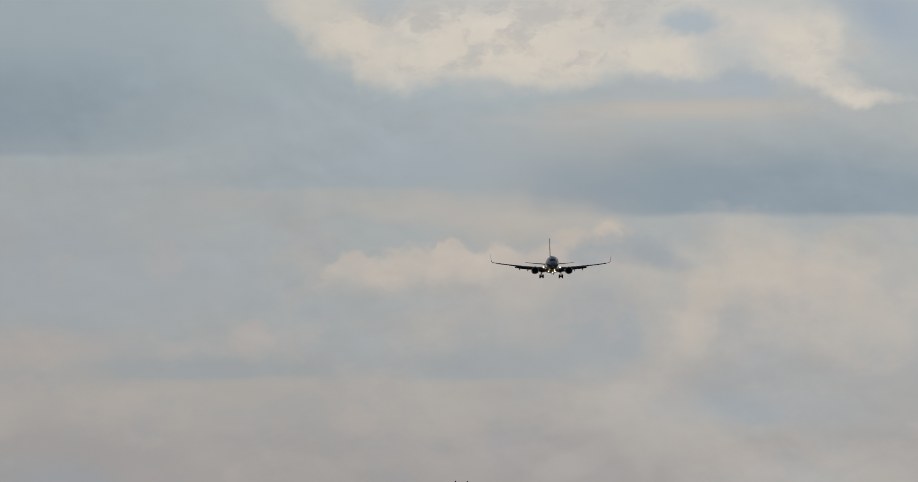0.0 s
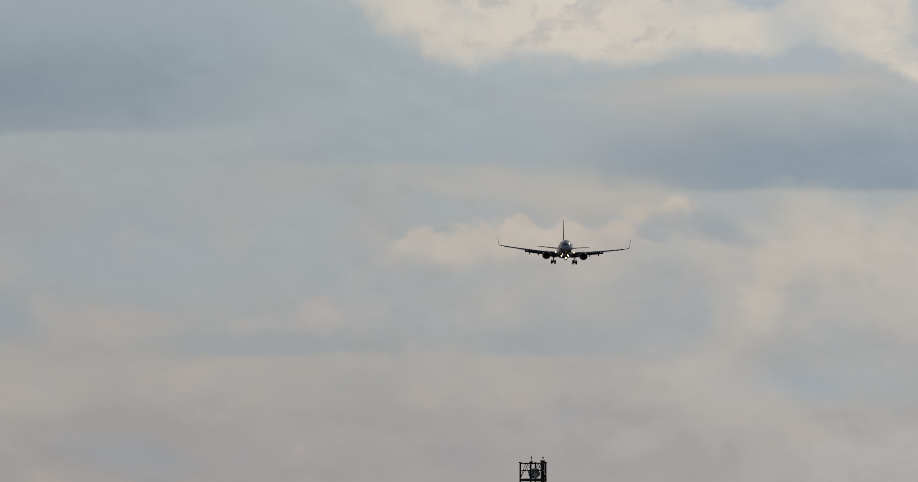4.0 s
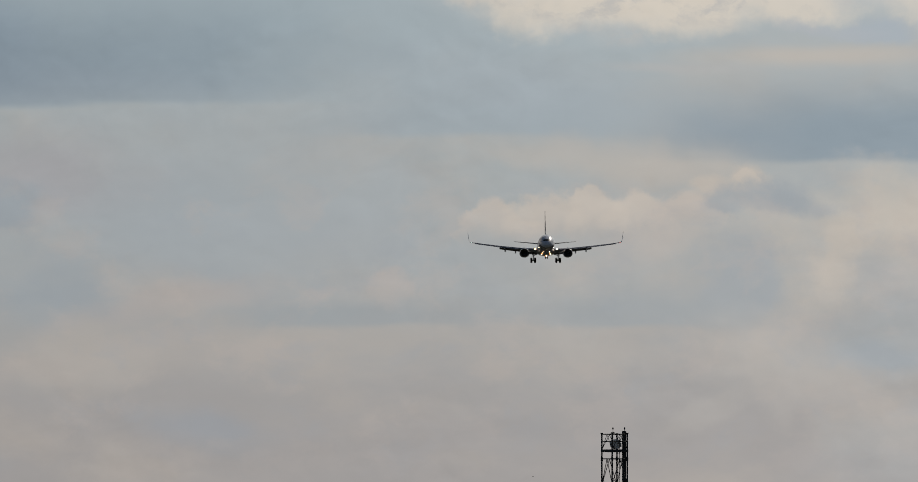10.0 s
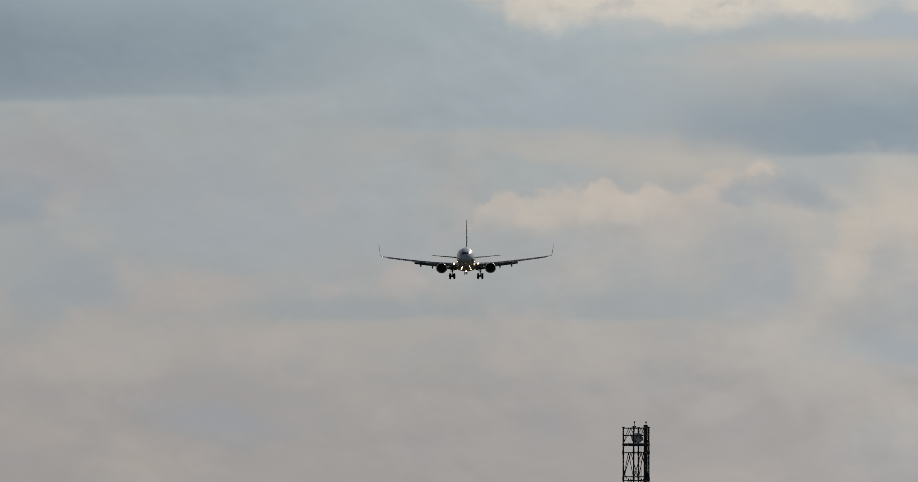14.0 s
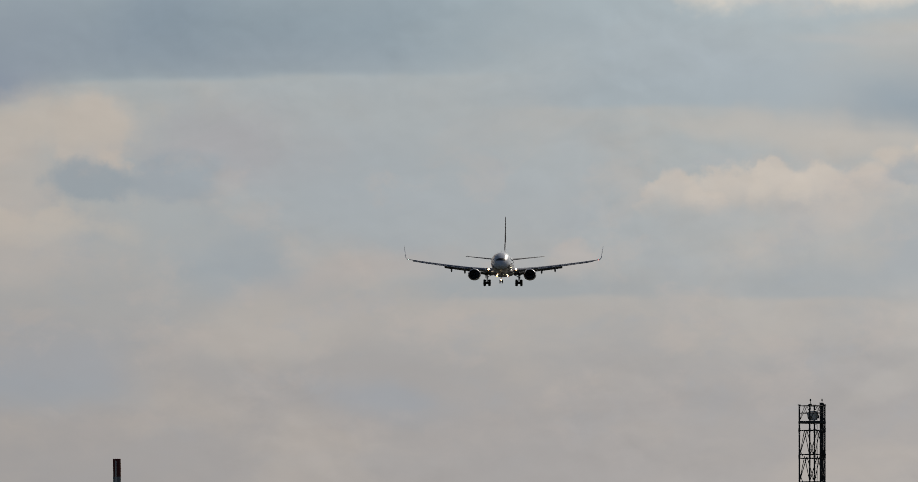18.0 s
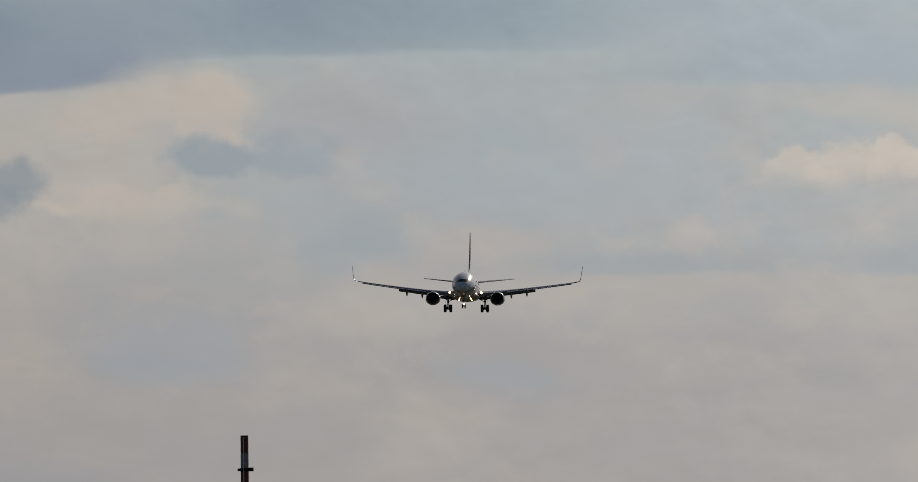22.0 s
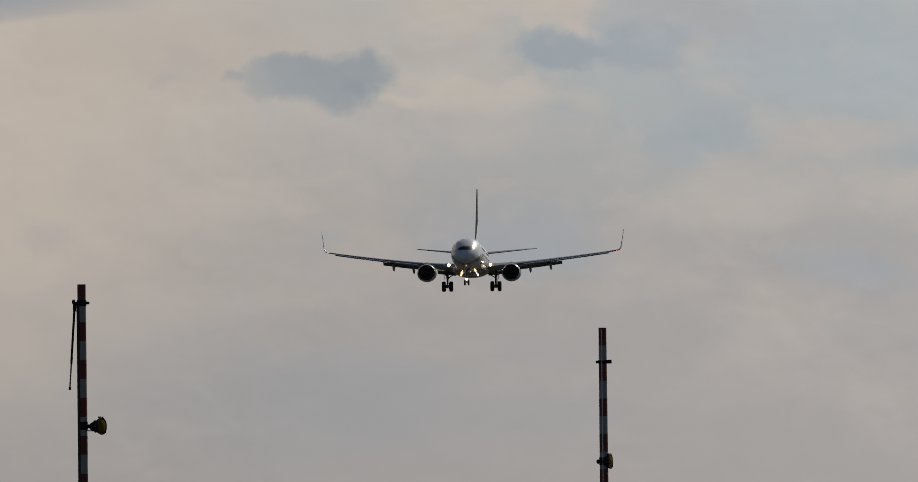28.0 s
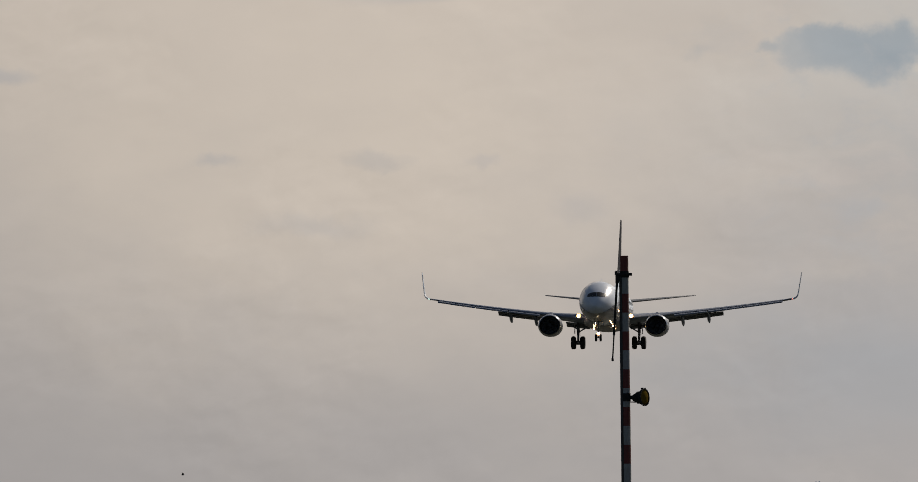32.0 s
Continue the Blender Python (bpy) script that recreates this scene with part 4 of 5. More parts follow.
# ------------------------------------------------------------------ lattice tower
def build_tower():
    dist, w = 700.0, 1.14
    base = place(2078.5, dist)
    top = EYE.z + 431.5 * dist / FOCAL
    tower = tagged(new("lattice_tower"), "dark steel lattice tower with railed platform and ladder", "tower")
    tower.matrix_basis = Matrix.Translation(base) @ pose(0, 0, 0, 0, 0, 38)
    h = w / 2
    corners = [Vector((sx * h, sy * h, 0)) for sx, sy in ((-1, -1), (1, -1), (1, 1), (-1, 1))]
    up = lambda p, z: Vector((p.x, p.y, z))
    for p in corners:
        part("leg", tube(up(p, 0), up(p, top), 0.05, n=8), GALV, tower)
    rings = [top - 0.05, top - 0.5, top - 1.58]
    z = top - 3.2
    levels = [top - 1.58]
    while z > 0.2:
        levels.append(z)
        rings += [z + 0.12, z - 0.12] if len(levels) % 2 == 0 else [z]
        z -= 1.58
    for z in rings:
        for a, b in zip(corners, corners[1:] + corners[:1]):
            part("crossbar", tube(up(a, z), up(b, z), 0.028, n=6), GALV, tower)
    for k, (z1, z0) in enumerate(zip(levels, levels[1:])):
        for i, (a, b) in enumerate(zip(corners, corners[1:] + corners[:1])):
            m = (a + b) / 2
            part("brace", tube(up(a, z0), up(m, z1), 0.025, n=6), GALV, tower)
            part("brace", tube(up(b, z0), up(m, z1), 0.025, n=6), GALV, tower)
            if i in (0, 3):
                part("knee", tube(up(a, z0 + 0.5), up((a + m * 2) / 3, z0), 0.02, n=5), GALV, tower)
    part("platform", box((0, 0, top - 1.08), (w + 0.1, w + 0.1, 0.16), bevel=0.02), GALV, tower)
    part("cable_duct", box((0.5, -0.33, top / 2 + 0.03), (0.21, 0.18, top + 0.06), bevel=0.02), GALV, tower)
    lad = part("ladder", tube((0.06, -h + 0.1, 0), (0.06, -h + 0.1, top - 0.2), 0.018, n=6), GALV, tower)
    part("ladder_rail", tube((-0.18, -h + 0.1, 0), (-0.18, -h + 0.1, top - 0.2), 0.018, n=6), GALV, lad)
    for i in range(int((top - 0.4) / 0.3)):
        part("rung", tube((0.06, -h + 0.1, 0.3 + 0.3 * i), (-0.18, -h + 0.1, 0.3 + 0.3 * i), 0.012, n=5), GALV, lad)
    for a, b in zip(corners, corners[1:] + corners[:1]):
        m = (a + b) / 2
        part("rail_brace", tube(up(a, top - 1.0), up(m, top - 0.08), 0.018, n=5), GALV, tower)
        part("rail_brace", tube(up(b, top - 1.0), up(m, top - 0.08), 0.018, n=5), GALV, tower)
    part("junction_box", box((-h * 0.35, -h * 0.2, top + 0.0), (0.16, 0.14, 0.16), bevel=0.015), GALV, tower, "small dark junction box")
    part("junction_box", box((0.5, -0.33, top + 0.06), (0.2, 0.2, 0.18), bevel=0.015), GALV, tower, "small dark junction box")
    part("instrument_box", box((0.2, -0.3, top - 0.72), (0.15, 0.15, 0.24), bevel=0.02), GALV, tower, "dark instrument box")
    part("drum", lathe([(0, 0.02), (0, 0.29), (0.03, 0.31), (0.36, 0.32), (0.38, 0.3), (0.38, 0.02)], (-0.2, -0.1, top - 0.66), (0.3, -1, 0), 18), DISHGREY, tower, "light grey drum on the platform", True)
    for x, y, hh in ((-h * 0.35, -h * 0.2, 0.3), (0.53, -0.33, 0.3)):
        mast = part("finial", tube((x, y, top - 0.3), (x, y, top + hh), 0.02, 0.014, 8), GALV, tower)
        part("finial_head", lathe([(0, 0.01), (0.02, 0.045), (0.1, 0.045), (0.14, 0.02)], (x, y, top + hh - 0.06), (0, 0, 1), 10), GALV, mast, smooth=True)
    for p in corners:
        for z in (top - 1.58, top - 3.2, top - 6.36):
            part("flange", tube(up(p, z - 0.13), up(p, z + 0.13), 0.066, n=8), GALV, tower)
        part("leg_cap", box(up(p, top + 0.01), (0.13, 0.13, 0.06), bevel=0.01), GALV, tower)
    return tower


build_tower()


# ------------------------------------------------------------------ striped poles
def build_pole(az, dist, el_top, radius, label):
    """Banded pole; returns it and the height of its top."""
    top, band = EYE.z + el_top * dist / FOCAL, 0.21
    pole = tagged(new("striped_pole"), label, "pole", "striped poles")
    lean = radians(0.65)
    pole.matrix_basis = Matrix.Translation(place(az + math.tan(lean) * top / dist * FOCAL, dist)) @ pose(0, 0, 0, 0, -math.degrees(lean), 0)
    edges = [top]
    while edges[-1] > 0:
        edges.append(max(edges[-1] - band, 0))
    for i, (hi, lo) in enumerate(zip(edges, edges[1:])):
        red = i % 2 == 0
        part("red_band" if red else "white_band", tube((0, 0, lo), (0, 0, hi), radius * (1 + 0.012 * i), n=24), POLERED if red else POLEWHITE, pole, smooth=True)
    part("end_cap", lathe([(0, radius * 1.015), (0.002, radius * 1.01), (0.003, radius * 0.8), (0.0032, 0.002)], (0, 0, top), (0, 0, 1), 24), POLECAP, pole, smooth=True)
    return pole, top


def add_lamp(pole, z, reach, way, arm_r, size=1.0):
    """Approach lamp on a bracket: dark flared housing with an amber lens looking along way."""
    d = Vector(way).normalized()
    tip = Vector((reach, -0.02, z))
    turned = lambda profile, caps=True: lathe([(a * size, r * size) for a, r in profile], tip, d, 26, None, caps)
    lamp = part("lamp_housing", turned([(-0.13, 0.02), (-0.13, 0.035), (-0.1, 0.05), (-0.075, 0.055), (-0.07, 0.07), (-0.06, 0.07), (-0.05, 0.062), (-0.02, 0.085), (0.0, 0.092), (0.012, 0.094), (0.012, 0.085)]), POLECAP, pole, "dark flared lamp housing", True)
    part("lens", turned([(0.008, 0.086), (0.016, 0.08), (0.024, 0.05), (0.028, 0.002)]), AMBER, lamp, "amber glass lens", True)
    part("lens_ring", turned([(0.004, 0.088), (0.004, 0.098), (0.02, 0.098), (0.02, 0.086)], False), POLECAP, lamp, smooth=True)
    part("lamp_arm", tube((0, 0, z + 0.005), tip - d * 0.09, arm_r), POLECAP, lamp, smooth=True)
    part("arm_clamp", tube((0, 0, z - 0.04), (0, 0, z + 0.05), 0.056, n=20), POLECAP, lamp, smooth=True)
    part("wire", tube((0.05, -0.03, z - 0.05), tip - d * 0.07 + Vector((0, 0, -0.05)), 0.006, n=6), POLECAP, lamp)
    part("lug", box(tip - d * 0.015 + Vector((0, 0, 0.098 * size)), (0.03, 0.03, 0.02), bevel=0.005), POLECAP, lamp)
    for t in (0.6, 2.7, 4.8):
        u = d.orthogonal().normalized()
        p = tip + (u * math.cos(t) + d.cross(u) * math.sin(t)) * 0.097 * size
        part("clip", box(p + d * 0.012, (0.018, 0.018, 0.022), bevel=0.004), POLECAP, lamp)


near_pole, near_top = build_pole(1.5, 125.0, 413, 0.047, "red and white banded pole with bracket, hanging rod and amber lamp")
part("conduit", tube((-0.034, -0.034, 0), (-0.034, -0.034, near_top - 0.22), 0.019, n=12), GALV, near_pole, "dark steel conduit", True)
collar = part("bracket", box((-0.005, -0.01, near_top - 0.205), (0.17, 0.12, 0.03), bevel=0.006), POLECAP, near_pole, "dark bracket plate")
part("clip", box((-0.085, -0.03, near_top - 0.19), (0.03, 0.03, 0.05), bevel=0.006), POLECAP, collar)
part("bolt", tube((0.08, -0.05, near_top - 0.205), (0.095, -0.05, near_top - 0.205), 0.014), POLECAP, collar)
part("collar_ring", tube((0, 0, near_top - 0.24), (0, 0, near_top - 0.17), 0.053, n=20), POLECAP, collar, smooth=True)
rod = part("hanging_rod", tube((-0.07, -0.06, near_top - 0.25), (-0.113, -0.06, near_top - 0.88), 0.013, n=12), POLECAP, near_pole, "thin dark hanging rod", True)
part("rod_tip", tube((-0.113, -0.06, near_top - 0.88), (-0.131, -0.06, near_top - 1.14), 0.008, n=10), POLECAP, rod, smooth=True)
part("rod_knob", lathe([(0, 0.005), (0.005, 0.014), (0.03, 0.014), (0.036, 0.004)], (-0.132, -0.06, near_top - 1.17), (0, 0, 1), 12), POLECAP, rod, smooth=True)
part("rod_collar", tube((-0.07, -0.06, near_top - 0.3), (-0.069, -0.06, near_top - 0.22), 0.02, n=12), POLECAP, rod, smooth=True)
add_lamp(near_pole, near_top - 1.575, 0.205, (0.93, -0.37, 0.03), 0.022)

far_pole, far_top = build_pole(891.3, 133.7, 339.3, 0.0472, "red and white banded pole with clamp and amber lamp")
clamp = part("clamp", tube((0, 0, far_top - 0.425), (0, 0, far_top - 0.385), 0.056, n=20), POLECAP, far_pole, "dark clamp ring", True)
part("clamp_block", box((0.082, -0.02, far_top - 0.402), (0.05, 0.05, 0.045), bevel=0.006), POLECAP, clamp)
part("clamp_bolt", tube((-0.05, -0.02, far_top - 0.405), (-0.082, -0.02, far_top - 0.405), 0.016), POLECAP, clamp)
# Thin pale strip down the front of the pole.
part("pale_strip", tube((-0.006, -0.05, 0), (-0.006, -0.05, far_top - 0.02), 0.0065, n=8), DISHGREY, far_pole, "thin pale strip down the pole", True)
add_lamp(far_pole, far_top - 1.59, 0.07, (0.985, -0.17, 0.02), 0.03, 0.9)
part("lamp_counterweight", lathe([(0, 0.004), (0.01, 0.025), (0.05, 0.03), (0.08, 0.02)], (-0.09, -0.01, far_top - 1.59), (1, 0, 0), 14), POLECAP, far_pole, smooth=True)


# ------------------------------------------------------------------ far wooded ridge
def build_ridge():
    """Low hazy ridge with a ragged wooded crest, far beyond the field."""
    dist = 4600.0
    rnd = random.Random(5)

    def crest(az):
        el = float(np.interp(az, (-900, 60, 210, 430, 600, 700, 970, 2400), (0, 4, 10.5, 21.5, 28.5, 32.5, 39, 43)))
        return EYE.z + (el + 0.8 * math.sin(az / 60.0) + 0.6 * math.sin(az / 23.0 + 1)) * dist / FOCAL

    bm = bmesh.new()
    prev = None
    for i in range(161):
        az = -2600 + i * 60
        z = crest(az) - 0.5
        col = [bm.verts.new(place(az, r, h)) for r, h in ((dist - 260, 0), (dist - 120, z * 0.55), (dist, z), (dist + 120, z * 0.6), (dist + 200, 0))]
        if prev:
            for a in range(4):
                bm.faces.new((prev[a], col[a], col[a + 1], prev[a + 1]))
        prev = col
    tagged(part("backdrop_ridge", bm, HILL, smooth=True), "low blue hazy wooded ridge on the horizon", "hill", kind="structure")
    verts, faces = [], []
    for k in range(9000):
        az = rnd.uniform(-900, 2400)
        back_ = rnd.uniform(-90, 20)
        h = rnd.uniform(0.55, 1.05) * (1 + 0.5 * math.sin(az / 17.0) * math.sin(az / 41.0 + 2))
        w = rnd.uniform(0.45, 1.0)
        if rnd.random() < 0.012:
            h, w = h * 1.5, w * 0.4
        z = crest(az) - 1.05 + back_ * 0.035
        c = place(az, dist + back_, z)
        n0 = len(verts)
        for j, (hh, ww) in enumerate(((0.0, 0.9), (0.45, 1.0), (0.75, 0.85), (0.93, 0.55), (1.03, 0.12))):
            for i in range(6):
                t = i * math.pi / 3 + j * 0.5
                q = rnd.uniform(0.75, 1.2)
                verts.append((c.x + w * ww * q * math.cos(t), c.y + w * ww * q * math.sin(t), c.z + h * hh * rnd.uniform(0.93, 1.07)))
        for j in range(4):
            for i in range(6):
                faces.append((n0 + j * 6 + i, n0 + j * 6 + (i + 1) % 6, n0 + j * 6 + 6 + (i + 1) % 6, n0 + j * 6 + 6 + i))
    # a few clumps standing clear of the crest
    for az0, top_el, wide in ((52, 22, 5), (333, 29, 4), (372, 28.5, 9), (456, 28, 5), (512, 33, 5), (533, 33, 9), (570, 31, 14), (655, 36, 9)):
        for k in range(9):
            az = az0 + rnd.uniform(-wide, wide)
            z1 = EYE.z + (top_el - rnd.uniform(0, 4) - abs(az - az0) * 0.25) * dist / FOCAL
            c = place(az, dist - 30 + rnd.uniform(-10, 10), 0)
            n0 = len(verts)
            w = rnd.uniform(0.5, 1.0)
            for j, (hh, ww) in enumerate(((0.0, 0.8), (0.5, 1.0), (0.8, 0.75), (0.95, 0.35), (1.0, 0.05))):
                for i in range(6):
                    t = i * math.pi / 3 + j * 0.5
                    q = rnd.uniform(0.75, 1.2)
                    verts.append((c.x + w * ww * q * math.cos(t), c.y + w * ww * q * math.sin(t), z1 - 2.6 * (1 - hh)))
            for j in range(4):
                for i in range(6):
                    faces.append((n0 + j * 6 + i, n0 + j * 6 + (i + 1) % 6, n0 + j * 6 + 6 + (i + 1) % 6, n0 + j * 6 + 6 + i))
    me = bpy.data.meshes.new("distant_woods")
    me.from_pydata(verts, [], faces)
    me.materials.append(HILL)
    tagged(new("distant_woods", me), "distant tree tops along the ridge, blue with painted-in haze", "trees", kind="stuff")


build_ridge()


# ------------------------------------------------------------------ shrub of upright twigs and a tree whose top shows
def build_shrub():
    rnd = random.Random(11)
    dist = 118.0
    shrub = tagged(new("shrub"), "bare dark shrub of upright leafless twigs", "shrub")
    shrub.matrix_basis = Matrix.Translation(place(1010, dist))
    for k in range(130):
        x, y = rnd.uniform(-0.5, 0.95), rnd.uniform(-0.3, 0.3)
        h = 1.95 + (rnd.uniform(0.2, 0.36) if k % 2 else rnd.uniform(0.08, 0.25))
        bend = rnd.uniform(-0.02, 0.02)
        bm = bmesh.new()
        pts = [Vector((x * 0.5, y * 0.5, 0)), Vector((x * 0.85, y, h * 0.5)), Vector((x, y, h * 0.8)), Vector((x + bend, y, h))]
        for a, b, r in zip(pts, pts[1:], (0.012, 0.007, 0.005)):
            tube(a, b, r, r * 0.65, 5, bm)
        for j in range(5):
            u = rnd.uniform(0.75, 1.0)
            p = pts[2].lerp(pts[3], (u - 0.75) * 4)
            q = p + Vector((rnd.uniform(-0.03, 0.03), rnd.uniform(-0.01, 0.01), rnd.uniform(0.02, 0.05)))
            tube(p, q, 0.004, 0.002, 4, bm)
            tube(q, q + Vector((0, 0, 0.012)), 0.006, 0.004, 4, bm)
        part("twig", bm, BARK, shrub)


build_shrub()


def build_tree():
    rnd = random.Random(21)
    dist = 300.0
    tree = tagged(new("tree"), "dark leafy broadleaf tree with ragged crown", "tree")
    tree.matrix_basis = Matrix.Translation(place(2845, dist))
    top = EYE.z + 405 * dist / FOCAL
    bm = bmesh.new()
    for a, b, r, q in (((0, 0, 0), (0.05, 0, 2.5), 0.2, 0.16), ((0.05, 0, 2.5), (-0.05, 0.1, 5.0), 0.16, 0.1), ((-0.05, 0.1, 5), (0, 0, top - 0.6), 0.1, 0.03)):
        tube(a, b, r, q, 10, bm)
    part("trunk", bm, BARK, tree, smooth=True)
    tips = []
    for k in range(26):
        t = rnd.uniform(0, 2 * math.pi)
        z0 = rnd.uniform(2.2, top - 1.5)
        reach = rnd.uniform(0.7, 1.9) * (1.15 - 0.6 * z0 / top)
        tip = Vector((math.cos(t) * reach, math.sin(t) * reach, min(z0 + rnd.uniform(0.8, 1.9), top - 0.75)))
        part("branch", tube((0, 0.05, z0), tip, 0.05, 0.012, 7), BARK, tree)
        tips.append(tip)
    crests = [Vector((-1.0, 0, top - 0.03)), Vector((-1.12, 0, top - 0.2)), Vector((-0.2, 0, top - 0.12)), Vector((-0.3, 0, top - 0.3))]
    for tip in crests:
        part("branch", tube((-0.5, 0.05, top - 1.6), tip, 0.04, 0.012, 7), BARK, tree)
    tips += crests
    verts, faces = [], []
    for tip in tips:
        for k in range(150):
            crest_leaf = tip in crests
            p = tip + (Vector((rnd.gauss(0, 0.11), rnd.gauss(0, 0.15), rnd.gauss(-0.08, 0.06))) if crest_leaf else Vector((rnd.gauss(0, 0.28), rnd.gauss(0, 0.3), rnd.gauss(-0.12, 0.18))))
            if p.z > top + 0.12:
                continue
            u = Vector((rnd.gauss(0, 1), rnd.gauss(0, 1), rnd.gauss(0, 1))).normalized()
            v = u.orthogonal().normalized()
            w = u.cross(v)
            ll, ww = rnd.uniform(0.06, 0.12), rnd.uniform(0.03, 0.055)
            n0 = len(verts)
            verts += [p, p + v * ll * 0.5 + w * ww, p + v * ll, p + v * ll * 0.5 - w * ww + u * 0.01]
            faces.append((n0, n0 + 1, n0 + 2, n0 + 3))
    me = bpy.data.meshes.new("crown")
    me.from_pydata([tuple(p) for p in verts], [], faces)
    me.materials.append(LEAF)
    crown = new("crown", me)
    crown.parent = tree


build_tree()


# ------------------------------------------------------------------ birds and an insect
FEATHER = material("dark_feather", (0.02, 0.019, 0.018), 0.8, 0, 0.2, 9)


def build_bird(span, label):
    """Small bird heading along +x, its wings hinged at the body."""
    bird = tagged(new("bird"), label, "bird", "birds in flight")
    k = span / 0.45
    prof = [(-0.13, 0.004), (-0.1, 0.016), (-0.04, 0.03), (0.02, 0.034), (0.07, 0.026), (0.1, 0.02), (0.125, 0.014), (0.145, 0.002)]
    part("body", lathe([(a * k, r * k) for a, r in prof], (0, 0, 0), (1, 0, 0), 12), FEATHER, bird, smooth=True)
    fan = [[Vector((x * k, y * k, z * k)) for x, y, z in ring] for ring in (
        [(-0.1, -0.012, 0), (-0.1, 0.012, 0), (-0.1, 0.012, 0.006), (-0.1, -0.012, 0.006)], [(-0.2, -0.035, 0), (-0.2, 0.035, 0), (-0.2, 0.035, 0.003), (-0.2, -0.035, 0.003)])]
    part("tail", loft(fan), FEATHER, bird)
    wings = []
    for side in (1, -1):
        rings = []
        for y, lead, chord in ((0.0, 0.05, 0.11), (0.07, 0.065, 0.1), (0.14, 0.05, 0.075), (0.2, 0.0, 0.04), (0.225, -0.03, 0.012)):
            rings.append([Vector((x * k, side * y * k, z * k)) for x, z in ((lead, 0), (lead - chord * 0.4, 0.008), (lead - chord, 0), (lead - chord * 0.4, -0.003))])
        wings.append(part("wing", loft(rings), FEATHER, bird, smooth=True))
    return bird, wings


bird_low, wings_low = build_bird(0.45, "small dark bird flapping low over the field")
bird_far, wings_far = build_bird(0.32, "tiny dark bird gliding beside the lattice tower")
fly = tagged(part("insect", lathe([(-0.006, 0.001), (-0.003, 0.003), (0.002, 0.0035), (0.006, 0.001)], (0, 0, 0), (1, 0, 0), 8), FEATHER, smooth=True), "tiny dark insect in the air", "insect")


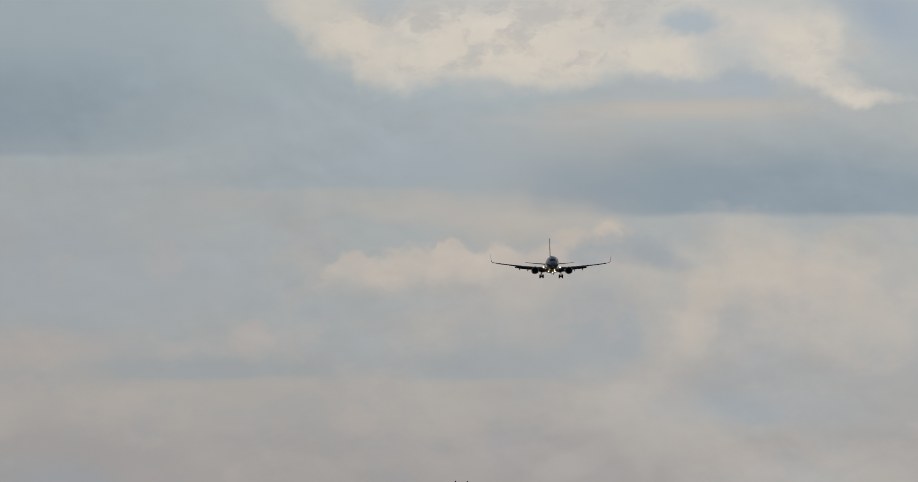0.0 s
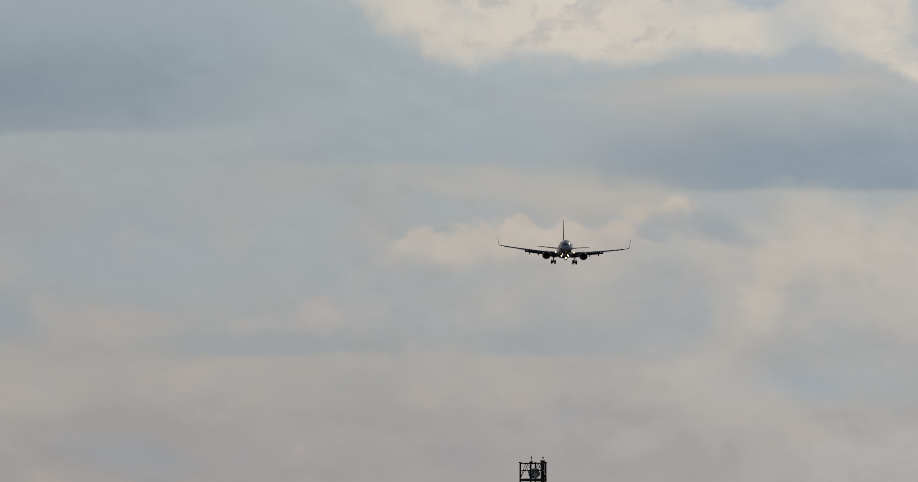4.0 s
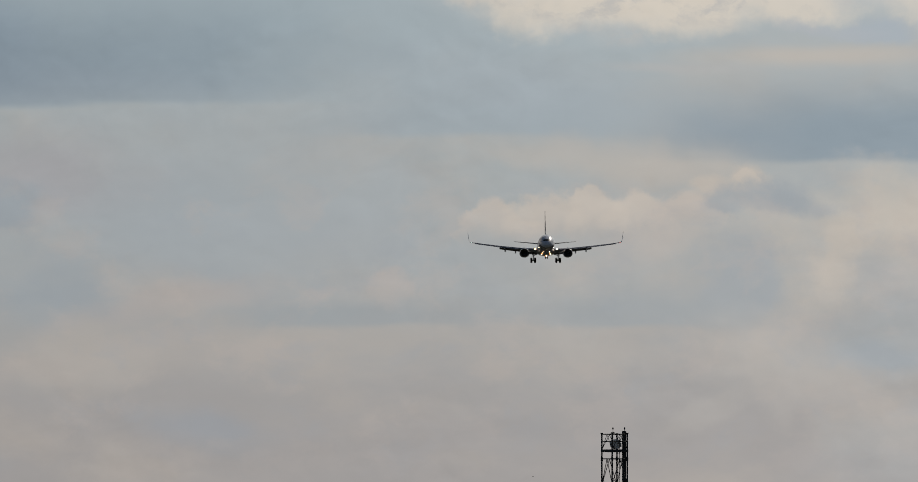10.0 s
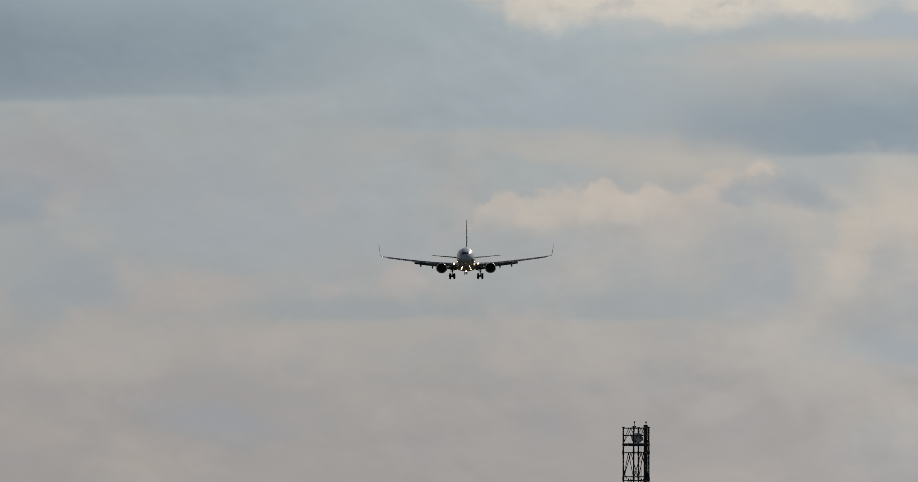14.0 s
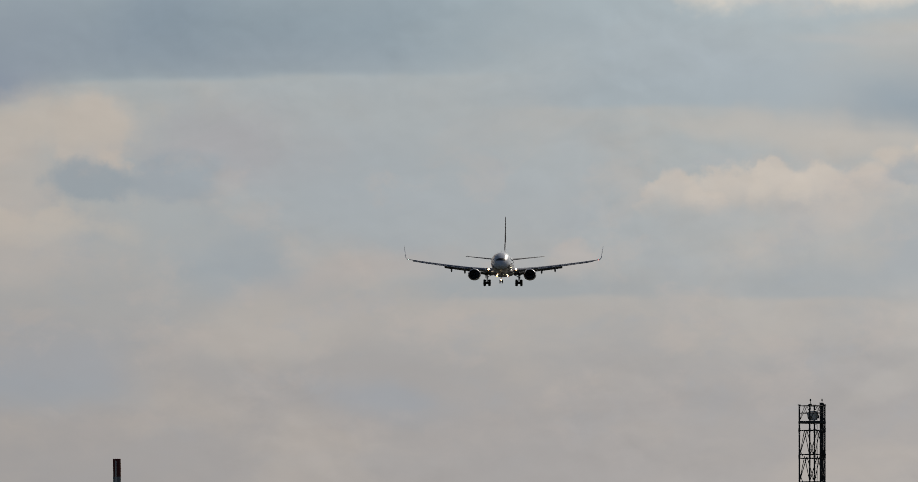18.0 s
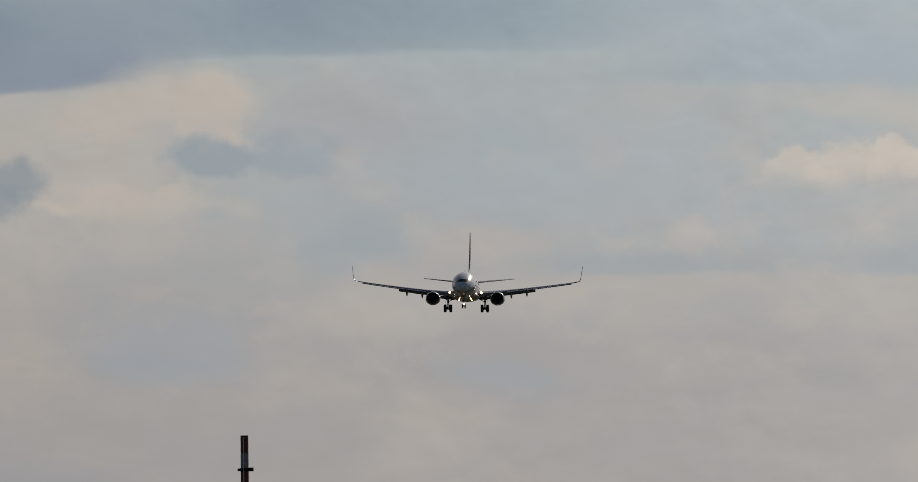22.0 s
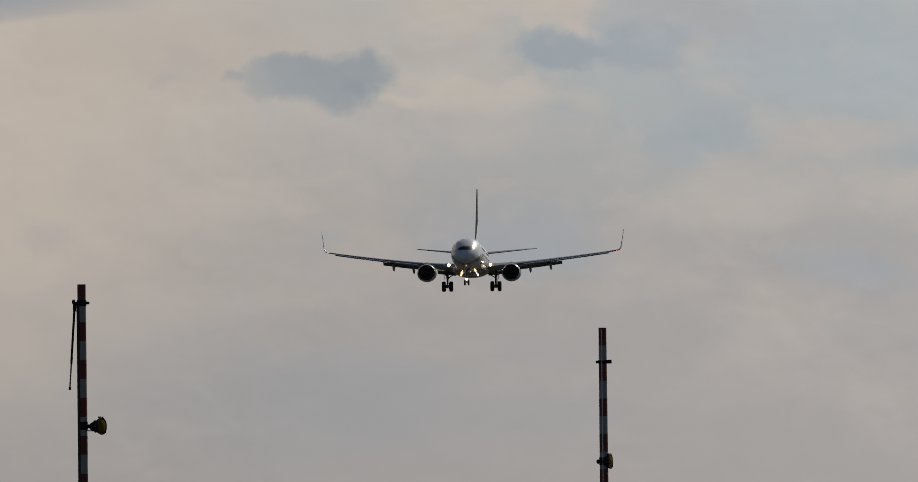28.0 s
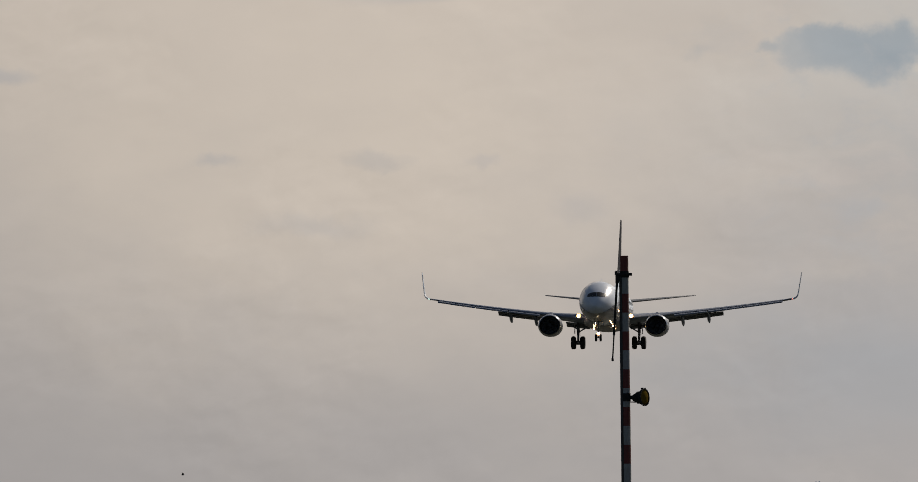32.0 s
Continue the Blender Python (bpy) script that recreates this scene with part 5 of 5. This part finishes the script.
# ------------------------------------------------------------------ what moves
def motions():
    # seconds, place, bank, pitch and heading of the airliner
    rows = [
        (0, -181.26, 3313.4, 142.25, 0.03, 1.10, 4.68), (0.5, -181.46, 3275.2, 140.32, -0.08, 1.08, 4.71), (1, -181.66, 3237.1, 138.69, -0.40, 1.05, 4.73),
        (1.5, -181.75, 3199.1, 137.06, -0.80, 1.01, 4.76), (2, -181.85, 3161.3, 135.14, -1.20, 0.98, 4.8), (2.5, -181.95, 3123.6, 132.71, -1.49, 0.94, 4.82),
        (3, -181.95, 3086.0, 130.48, -1.67, 0.90, 4.85), (3.5, -181.75, 3048.6, 128.68, -1.75, 0.90, 4.93), (4, -181.56, 3011.2, 127.09, -1.53, 0.90, 5.01),
        (4.5, -181.46, 2974.0, 125.09, -1.12, 0.90, 5.09), (6.5, -180.18, 2826.4, 116.94, -0.73, 0.55, 5.8), (7, -179.76, 2789.8, 114.97, 0.27, 0.48, 5.82),
        (7.5, -179.35, 2753.3, 112.9, 0.98, 0.42, 5.73), (8, -179.04, 2716.8, 110.74, 1.40, 0.35, 5.6), (8.5, -178.7, 2680.5, 108.63, 1.47, 0.47, 5.38),
        (9, -178.45, 2644.3, 106.62, 0.94, 0.60, 5.12), (9.5, -178.31, 2608.1, 104.71, 0.17, 0.85, 4.8), (10, -178.15, 2572.1, 103.12, 0.01, 0.60, 4.59),
        (10.5, -177.79, 2536.1, 101.77, 0.90, 0.05, 4.38), (11, -177.53, 2500.3, 100.21, 2.26, -0.40, 4.22), (11.5, -177.27, 2464.5, 98.31, 2.95, -0.15, 4.09),
        (12, -177.31, 2428.7, 96.39, 2.83, 0.20, 3.98), (12.5, -177.55, 2393.1, 94.33, 2.41, 0.38, 4.02), (13, -177.9, 2357.5, 92.18, 1.77, 0.55, 4.06),
        (13.5, -178.44, 2321.9, 90.03, 0.90, 0.65, 4.11), (15.5, -180.84, 2180.4, 81.61, -0.35, 0.98, 4.53), (16, -181.24, 2145.2, 79.85, -0.60, 0.90, 4.5),
        (16.5, -181.54, 2110.1, 78.09, -1.20, 0.70, 4.46), (17, -181.73, 2075.0, 76.35, -0.75, 0.45, 4.42), (17.5, -181.85, 2040.0, 74.57, 0.10, 0.00, 4.19),
        (18, -182.06, 2005.0, 72.51, -0.15, -0.60, 3.97), (18.5, -182.24, 1970.1, 70.23, 0.05, -0.30, 4.06), (19, -182.43, 1935.2, 67.73, -0.10, 0.37, 4.15),
        (19.5, -182.62, 1900.3, 65.45, -0.95, 0.80, 4.2), (20, -182.72, 1865.6, 63.38, -1.80, 0.97, 4.24), (20.5, -182.6, 1830.8, 61.68, -1.60, 0.50, 4.37),
        (21, -182.48, 1796.1, 59.98, -0.10, -0.12, 4.49), (21.5, -182.27, 1761.4, 57.9, 0.50, -0.10, 4.5), (22, -182.26, 1726.8, 55.71, -0.30, 0.08, 4.52),
        (22.5, -182.21, 1692.2, 53.5, -0.65, 0.40, 4.66), (23, -182.15, 1657.6, 51.49, -0.20, 0.70, 4.79), (23.5, -182.0, 1623.0, 49.7, 0.05, 0.90, 4.93),
        (24, -181.75, 1588.5, 48.1, 0.20, 1.10, 5.08), (24.5, -181.56, 1553.9, 46.39, 0.25, 1.10, 5.16), (25, -181.47, 1519.4, 44.78, 0.45, 1.10, 5.25),
        (25.5, -181.38, 1484.9, 43.17, 0.10, 1.06, 5.35), (27.5, -180.43, 1346.9, 35.53, 2.00, 0.90, 5.6), (28, -180.39, 1312.3, 33.69, 0.50, 1.00, 5.68),
        (28.5, -180.45, 1277.8, 31.94, -0.40, 0.88, 5.72), (29, -180.56, 1243.2, 30.44, 0.33, 0.76, 5.78), (29.5, -180.57, 1208.6, 28.63, 1.45, 0.80, 5.84),
        (30, -180.58, 1174.0, 26.83, 1.49, 0.85, 5.91), (30.5, -180.59, 1139.3, 25.0, 1.40, 1.06, 6.19), (31, -180.57, 1104.6, 23.28, 1.22, 1.27, 6.39),
        (31.5, -180.62, 1069.9, 21.68, 0.55, 1.33, 6.41), (32, -180.62, 1035.1, 19.87, -0.02, 1.40, 6.41)]
    walk(airliner, [(t, pose(x, y, z, -pitch, -bank_angle, turn)) for t, x, y, z, bank_angle, pitch, turn in rows])

    def at(az, dist, el):
        p = place(az, dist, EYE.z + el / FOCAL * dist)
        return pose(p.x, p.y, p.z)

    walk(bird_low, [(t, at(-752 + 360 * (t - 32), 800.0, 39)) for t in (0.0, 20.0, 30.0, 31.0, 32.0)])
    far_rows = ((0.0, 1500, 330), (9.0, 1893, 357), (9.6, 1920, 359), (10.0, 1939, 358), (10.3, 1955, 354), (10.6, 1973, 353), (10.8, 1986, 347), (11.0, 1998, 344),
                (11.2, 2014, 340), (12.0, 2070, 320), (13.0, 2140, 250), (32.0, 2200, 60))
    walk(bird_far, [(t, at(az, 1200.0, el)) for t, az, el in far_rows])
    for wings, start, stop, lifts in ((wings_low, 30.6, 32.0, (50, -8)), (wings_far, 9.5, 12.0, (10, 15, 0, -30, 0))):
        for side, wing in zip((1, -1), wings):
            beats = [(0.0, 20.0)] + [(start + 0.1 * i, lifts[i % len(lifts)]) for i in range(int((stop - start) * 10))] + [(32.0, 50.0)]
            walk(wing, [(t, pose(0, 0, 0, side * lift, 0, 0)) for t, lift in beats])
    walk(fly, [(t, at(az, 60.0, el)) for t, az, el in ((0.0, 1370, 40), (22.0, 1370, 60), (22.6, 1381, 328), (22.8, 1387, 402), (23.0, 1453, 493), (23.1, 1530, 509), (23.4, 2000, 540), (25.0, 3600, 560), (32.0, 5000, 560))])
    walk(sky_sheet, [(t, Matrix.Translation(EYE) @ pose(0, 0, 0, 0, 0, math.degrees(3.25 * (t - 13) / FOCAL))) for t in (0.0, 16.0, 32.0)])


motions()
